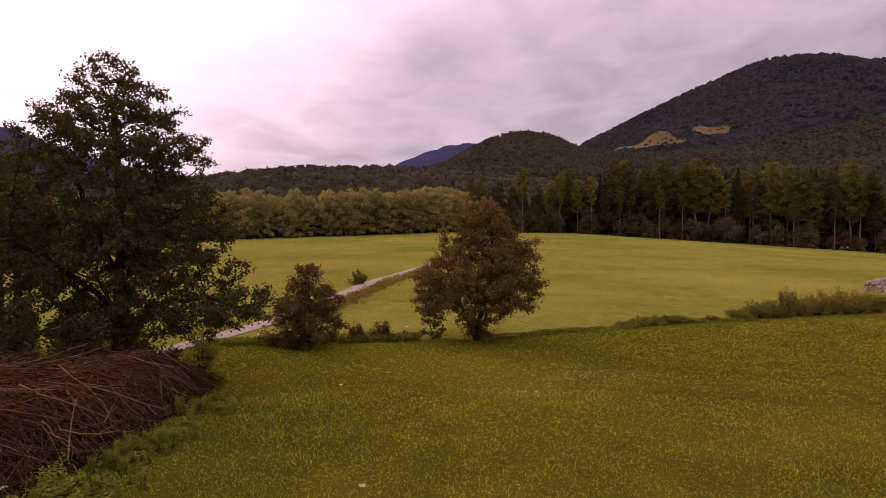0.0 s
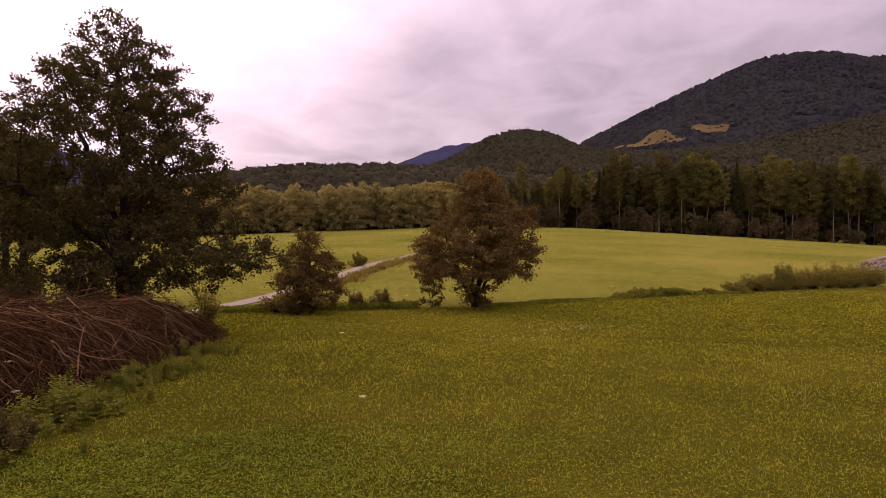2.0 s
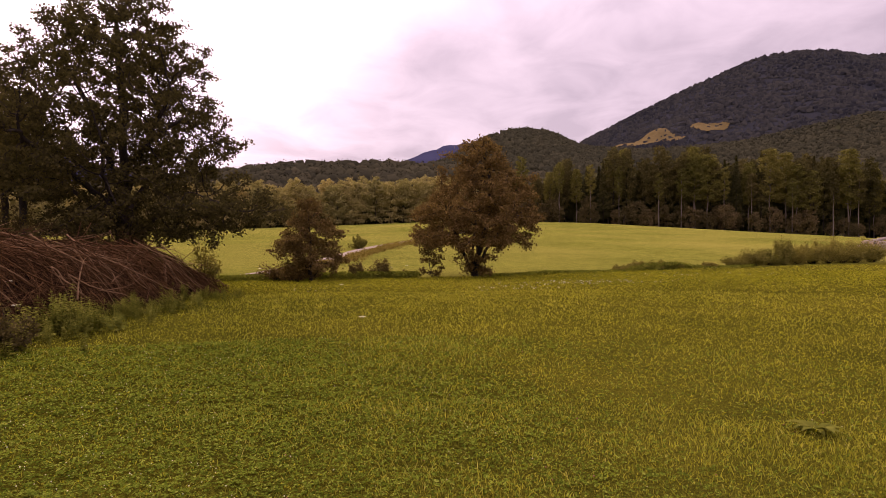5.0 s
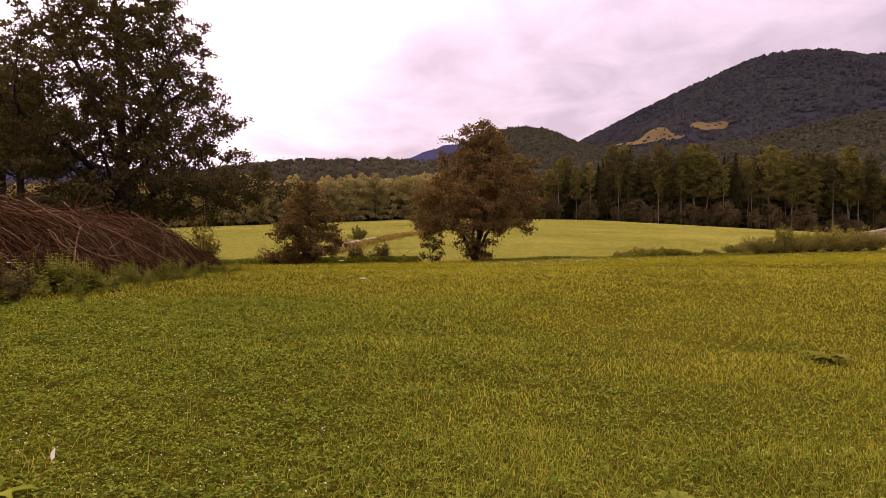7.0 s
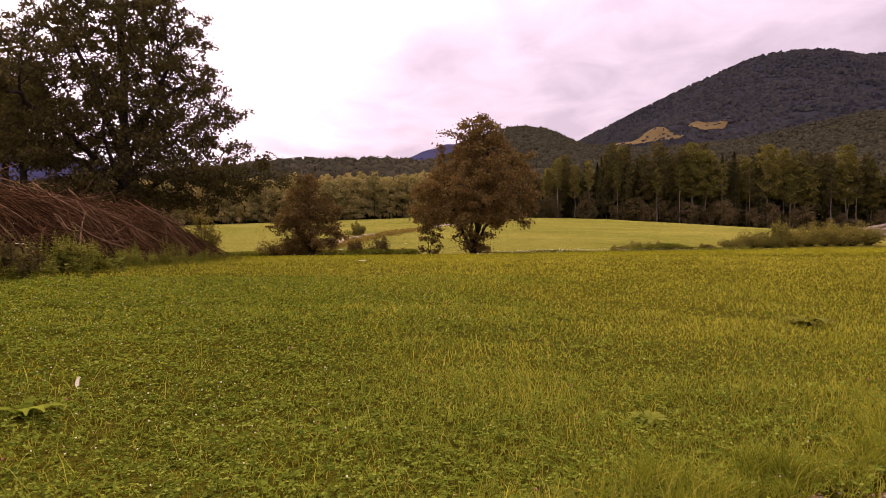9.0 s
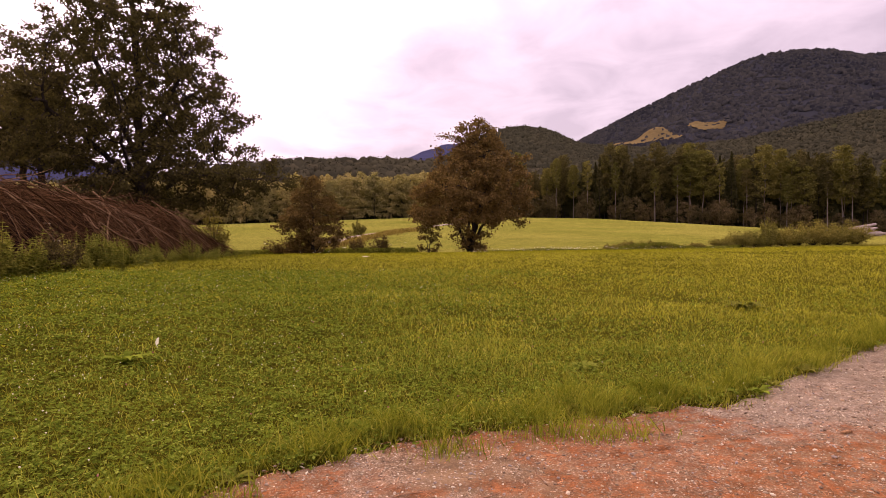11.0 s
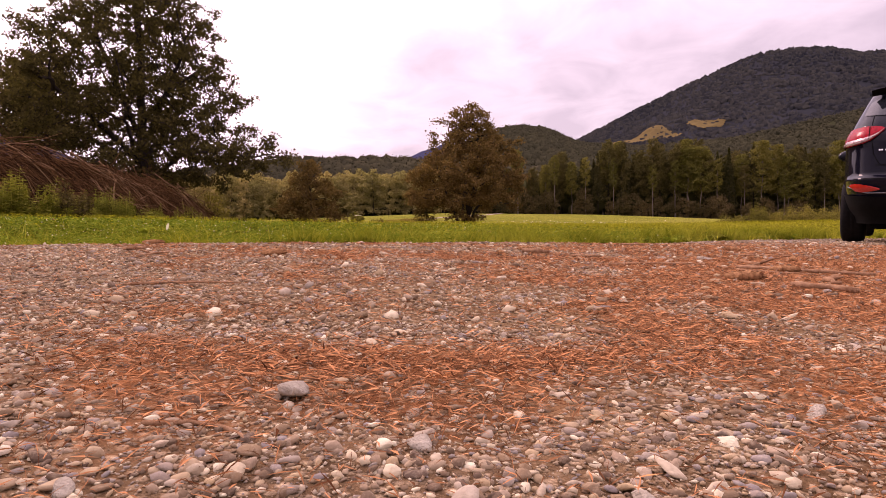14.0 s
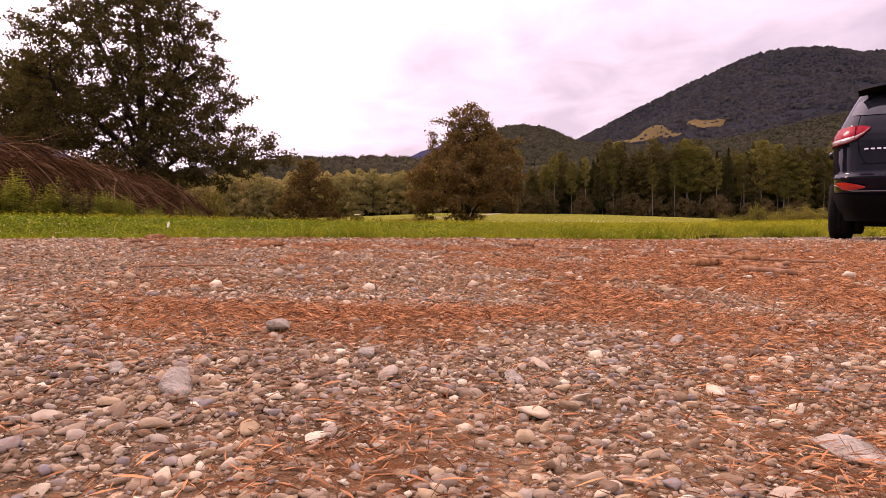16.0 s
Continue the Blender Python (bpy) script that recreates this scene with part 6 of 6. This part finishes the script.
# clover heads and other small white flowers
heads = Soup()
x, y, r = over_meadow(rng, 3800, 3, 20, power=0.8)
k = (rng.uniform(size=len(x)) < np.clip(0.15 - 0.10 * x + 0.9 * waves(x, y, 121, 0.9), 0.02, 1))
x, y = x[k], y[k]
heads.add(*blobs(rng, np.stack([x, y, ground_z(x, y) + rng.uniform(0.05, 0.10, len(x))], -1), rng.uniform(0.004, 0.0075, len(x)) * (1 + 0.01 * y)))
for cx, cy, sx, sy, n in ((5.6, 36.2, 1.6, 0.9, 60), (3.4, 33.0, 1.2, 0.7, 36), (9.0, 36.5, 2.0, 0.7, 40), (17.0, 45.0, 3.5, 1.2, 40), (-6.5, 33.0, 0.9, 0.6, 10)):
    x, y = rng.normal(cx, sx, n), rng.normal(cy, sy, n)
    heads.add(*blobs(rng, np.stack([x, y, ground_z(x, y) + rng.uniform(0.22, 0.36, n)], -1), rng.uniform(0.015, 0.035, n), 0.5))
tagged(piece("white_flowers", heads.mesh("white_flowers"), M_WHITE), "small white clover and yarrow flower heads", "flowers", kind="stuff")
pink = Soup()
x, y, r = over_meadow(rng, 130, 3, 18)
pink.add(*blobs(rng, np.stack([x, y, ground_z(x, y) + rng.uniform(0.05, 0.10, len(x))], -1), rng.uniform(0.005, 0.009, len(x)) * (1 + 0.02 * y)))
tagged(piece("red_clover", pink.mesh("red_clover"), M_PINK), "scattered reddish clover heads", "flowers", kind="stuff")


# ---------- herbs: tall weeds by the heap, rosettes in the meadow, the ditch strip ----------
def herb_mesh(rng, height, leaf, pairs, stalks=3):
    """Several upright stalks with pairs of long leaves."""
    s, f = Soup(), Soup()
    for k in range(stalks):
        a = rng.uniform(0, 6.283)
        foot = np.array([math.cos(a), math.sin(a), 0]) * rng.uniform(0, 0.22)
        tip = foot * 2.0 + [rng.normal() * 0.08, rng.normal() * 0.08, height * rng.uniform(0.7, 1.1)]
        s.tube([foot - [0, 0, 0.05], (foot + tip) / 2 + rng.normal(size=3) * 0.02, tip], [0.008, 0.006, 0.003], 4)
        for j in range(pairs):
            t = 0.15 + 0.85 * j / pairs
            p = foot + (tip - foot) * t
            for side in (0, 3.1416):
                b = j * 1.7 + side + a + rng.normal() * 0.3
                L = leaf * (1.15 - 0.6 * t) * rng.uniform(0.7, 1.2)
                d = np.array([math.cos(b), math.sin(b), 0.35]) * L
                e = np.array([-math.sin(b), math.cos(b), 0]) * L * 0.30
                droop = np.array([0, 0, -0.30 * L])
                f.add([p, p + d * 0.45 - e, p + d * 0.45 + e, p + d + droop], [(0, 1, 2), (1, 3, 2)])
    return s.mesh("stalk"), f.mesh("foliage")


rng = np.random.default_rng(131)
herbs = []
for k, (h, lf, pr) in enumerate(((1.15, 0.24, 11), (0.85, 0.22, 9), (1.4, 0.25, 13), (0.6, 0.25, 7))):
    st, fo = herb_mesh(rng, h, lf, pr, 5)
    t = empty("tall_weed", pose(-10, 20 + k, 0))
    piece("stalk", st, M_WEED, t)
    piece("foliage", fo, M_WEED, t)
    tagged(t, "leafy green tall weed growing along the brush heap", "weed", "weeds along the brush heap")
    herbs.append(t)
spots = []
for k in range(290):
    y = rng.uniform(14.5, 32.5)
    x = -10.75 - 0.35 * smoothstep(y, 26, 32) + rng.normal(0.0, 0.55)
    spots.append((x, y))
for k, (x, y) in enumerate(spots):
    ob = herbs[k] if k < len(herbs) else copy_thing(herbs[int(rng.integers(4))], Matrix.Identity(4))
    g = rng.uniform(0.35, 0.95) * (1.0 + 0.35 * math.sin(1.3 * y)) * (0.8 - 0.2 * float(smoothstep(y, 22, 27)))
    ob.matrix_basis = pose(*put_on(x, y), rng.normal() * 5, rng.normal() * 5, rng.uniform(0, 360)) @ Matrix.Diagonal((g, g, g, 1))
bush("shrub", -13.9, 38.6, 1.3, 1.0, 3.0, 1500, 0.13, M_BUSH, "thin twiggy shrub at the end of the brush heap", "shrub", seed=71, stalks=40)
for k, (x, y, hi) in enumerate(((-25.0, 33.5, 2.6), (-22.2, 36.0, 2.9), (-19.6, 37.2, 2.7), (-17.2, 37.8, 2.4), (-16.4, 38.6, 2.0), (-23.6, 37.4, 5.0), (-20.8, 39.0, 4.6), (-27.5, 38.5, 5.2), (-25.4, 40.5, 5.0), (-30.0, 37.0, 5.0), (-18.6, 40.0, 3.6))):
    bush("shrub", x, y, 2.0, 1.3, hi, int(900 * hi), 0.16, M_BIGOAK, "dark leafy undergrowth behind the brush heap", "shrub", "undergrowth behind the heap", seed=80 + k, stalks=24)
bush("shrub", -10.3, 17.6, 0.8, 0.7, 1.15, 2200, 0.07, M_BIGOAK, "dark leafy shrub in front of the brush heap", "shrub", seed=72, stalks=20)


def rosette(name, x, y, n, length, material, label, seed):
    """A low plant with long lobed leaves spread from its heart, each leaf a part."""
    r = np.random.default_rng(seed)
    plant = empty(name, pose(*put_on(x, y)))
    tagged(plant, label, "plant", "leafy plants in the meadow")
    for k in range(n):
        a = k * 2.39996 + r.normal() * 0.2
        L = length * r.uniform(0.6, 1.1)
        rise = r.uniform(0.35, 1.3)
        d, e = np.array([math.cos(a), math.sin(a), 0]), np.array([-math.sin(a), math.cos(a), 0])
        left, right = [], []
        for j in range(6):
            t = j / 5
            c = d * L * t + np.array([0, 0, L * (rise * t - 0.75 * rise * t * t)])
            w0 = L * 0.15 * math.sin(3.1416 * (0.12 + 0.85 * t)) * (1.25 if j % 2 else 0.75)
            left.append(c - e * w0 + [0, 0, 0.02 * L])
            right.append(c + e * w0 + [0, 0, 0.02 * L])
        f = []
        for j in range(5):
            f += [(j, j + 1, 6 + j + 1), (j, 6 + j + 1, 6 + j)]
        piece("leaf", mesh_np("leaf", left + right, f), material, plant)
    return plant


rosette("thistle", 1.11, 8.31, 40, 0.20, M_THISTLE, "pale green lobed thistle in the meadow grass", 1)
rosette("dock_plant", -3.84, 8.14, 11, 0.30, M_CLOVER, "broad-leaved dock plant among the clover", 2)
rosette("dock_plant", 5.25, 13.2, 26, 0.42, M_DOCK, "dark broad-leaved dock plant in the meadow", 3)
r_ = np.random.default_rng(9)
for k in range(64):
    x = r_.uniform(-4.2, 5.5)
    rosette("dock_plant", x, float(yard_edge(np.array(x))) + r_.uniform(-0.10, 0.6), 9, r_.uniform(0.08, 0.20), M_CLOVER if k % 2 else M_WEED, "small broad-leaved plant at the gravel's edge", 20 + k)


def umbel(x, y, h, seed):
    """Hogweed: a stalk with flat white flower plates."""
    r = np.random.default_rng(seed)
    t = empty("hogweed", pose(*put_on(x, y)))
    tagged(t, "tall weed with flat white flower heads", "flower", "white flowering weeds")
    s, b = Soup(), Soup()
    s.tube([(0, 0, -0.05), (0.01, 0, h * 0.6), (0, 0.01, h)], [0.008, 0.006, 0.004], 5)
    for k in range(12):
        a = k * 2.39996
        q = 0.11 * math.sqrt((k + 0.5) / 12)
        e = np.array([math.cos(a) * q, math.sin(a) * q, h + 0.05])
        s.tube([(0, 0, h - 0.01), e * [0.6, 0.6, 1] - [0, 0, 0.02], e], [0.002, 0.002, 0.001], 3)
        b.add(*blobs(r, e[None], np.array([0.026]), 0.4))
    piece("stalk", s.mesh("stalk"), M_WEED, t)
    piece("flower_head", b.mesh("flower_head"), M_WHITE, t, "flat white flower head")


for k, (x, y, h) in enumerate(((-2.9, 21.8, 0.34), (-12.9, 21.4, 1.25), (-11.9, 20.2, 0.7), (-3.4, 52.0, 0.9), (-4.5, 51.3, 0.8), (-13.5, 48.0, 0.9), (-5.4, 33.5, 0.4))):
    umbel(x, y, h, 60 + k)


def herb_strip(name, places, heights, material, label, seed, leaf=0.15, per=26):
    """Rank herbs in a strip too dense to count: leafy tufts, each round a stalk."""
    r = np.random.default_rng(seed)
    s, cs = Soup(), []
    for (x, y), h in zip(places, heights):
        z = float(ground_z(x, y))
        s.add(*blades(r, np.full(5, x) + r.normal(0, 0.15, 5), np.full(5, y) + r.normal(0, 0.15, 5), h * r.uniform(0.7, 1.25, 5), np.full(5, 0.03)))
        c = np.stack([r.normal(x, 0.22, per), r.normal(y, 0.22, per), z + h * r.uniform(0.05, 1.0, per) ** 0.8], -1)
        cs.append(c)
    s.add(*leaves_at(r, np.concatenate(cs), leaf))
    return tagged(piece(name, s.mesh(name), material), label, "herbs", kind="stuff")


r_ = np.random.default_rng(201)
# the ditch strip right and left of the oak
px = np.concatenate([r_.uniform(2.5, 28, 420), r_.uniform(-17.5, -2.6, 330)])
py = ditch_y(px) + 0.6 + r_.normal(0, 0.38, len(px))
hs = np.where(px > 0, 0.20 + 0.12 * waves(px, 0 * px, 211, 0.9) + 0.35 * smoothstep(np.abs(px - 18.5), 4.0, 1.5), 0.55 + 0.25 * waves(px, 0 * px, 212, 0.8))
herb_strip("ditch_herbs", list(zip(px, py)), np.clip(hs, 0.1, 1.2), M_WEED, "rank herbs and seed heads along the field ditch", 5, 0.17, 24)
# dry grass bank beside the lane
py = r_.uniform(58, 100, 420)
px = np.interp(py, LANE_Y, LANE_X) + 2.6 + r_.normal(0, 0.8, 420)
M_DRY = leafy("dry_grass", (0.13, 0.10, 0.022), (0.24, 0.18, 0.05), (0.28, 0.2, 0.07), 0.3)
herb_strip("lane_verge", list(zip(px, py)), r_.uniform(0.25, 0.6, 420), M_DRY, "dry yellow grass on the bank beside the lane", 6, 0.22, 10)
heads = Soup()
x = np.concatenate([r_.uniform(3, 11, 12), r_.uniform(11, 28, 5)])
y = ditch_y(x) + 0.5 + r_.normal(0, 0.4, len(x))
heads.add(*blobs(r_, np.stack([x, y, ground_z(x, y) + r_.uniform(0.25, 0.5, len(x))], -1), r_.uniform(0.012, 0.026, len(x)), 0.5))
tagged(piece("ditch_flowers", heads.mesh("ditch_flowers"), M_WHITE), "white flower heads along the field ditch", "flowers", kind="stuff")

# a white feather in the clover
s = Soup()
t = np.linspace(0, 1, 9)
mid = np.stack([0.22 * t, 0.03 * np.sin(t * 2.5), 0.10 + 0.13 * t], -1)
wd = 0.035 * np.sin(np.clip(t * 0.95 + 0.05, 0, 1) * 3.14159) ** 0.7
a, b = mid + np.stack([-0.3 * wd, wd, 0.3 * wd], -1), mid + np.stack([0.3 * wd, -wd, 0.3 * wd], -1)
f = []
for k in range(8):
    f += [(k, k + 1, 9 + k), (k + 1, 10 + k, 9 + k), (9 + k, 10 + k, 18 + k), (10 + k, 19 + k, 18 + k)]
s.add(np.concatenate([a, mid, b]), f)
s.tube([(-0.05, 0, 0.06), (0, 0, 0.10), (0.11, 0.02, 0.165)], [0.003, 0.003, 0.002], 5)
feather = piece("feather", s.mesh("feather"), M_WHITE)
feather.matrix_basis = pose(*put_on(-3.75, 8.75, 0.0), 0, -38, 70) @ Matrix.Diagonal((0.42, 0.6, 0.5, 1))
tagged(feather, "white feather standing in the clover", "feather")
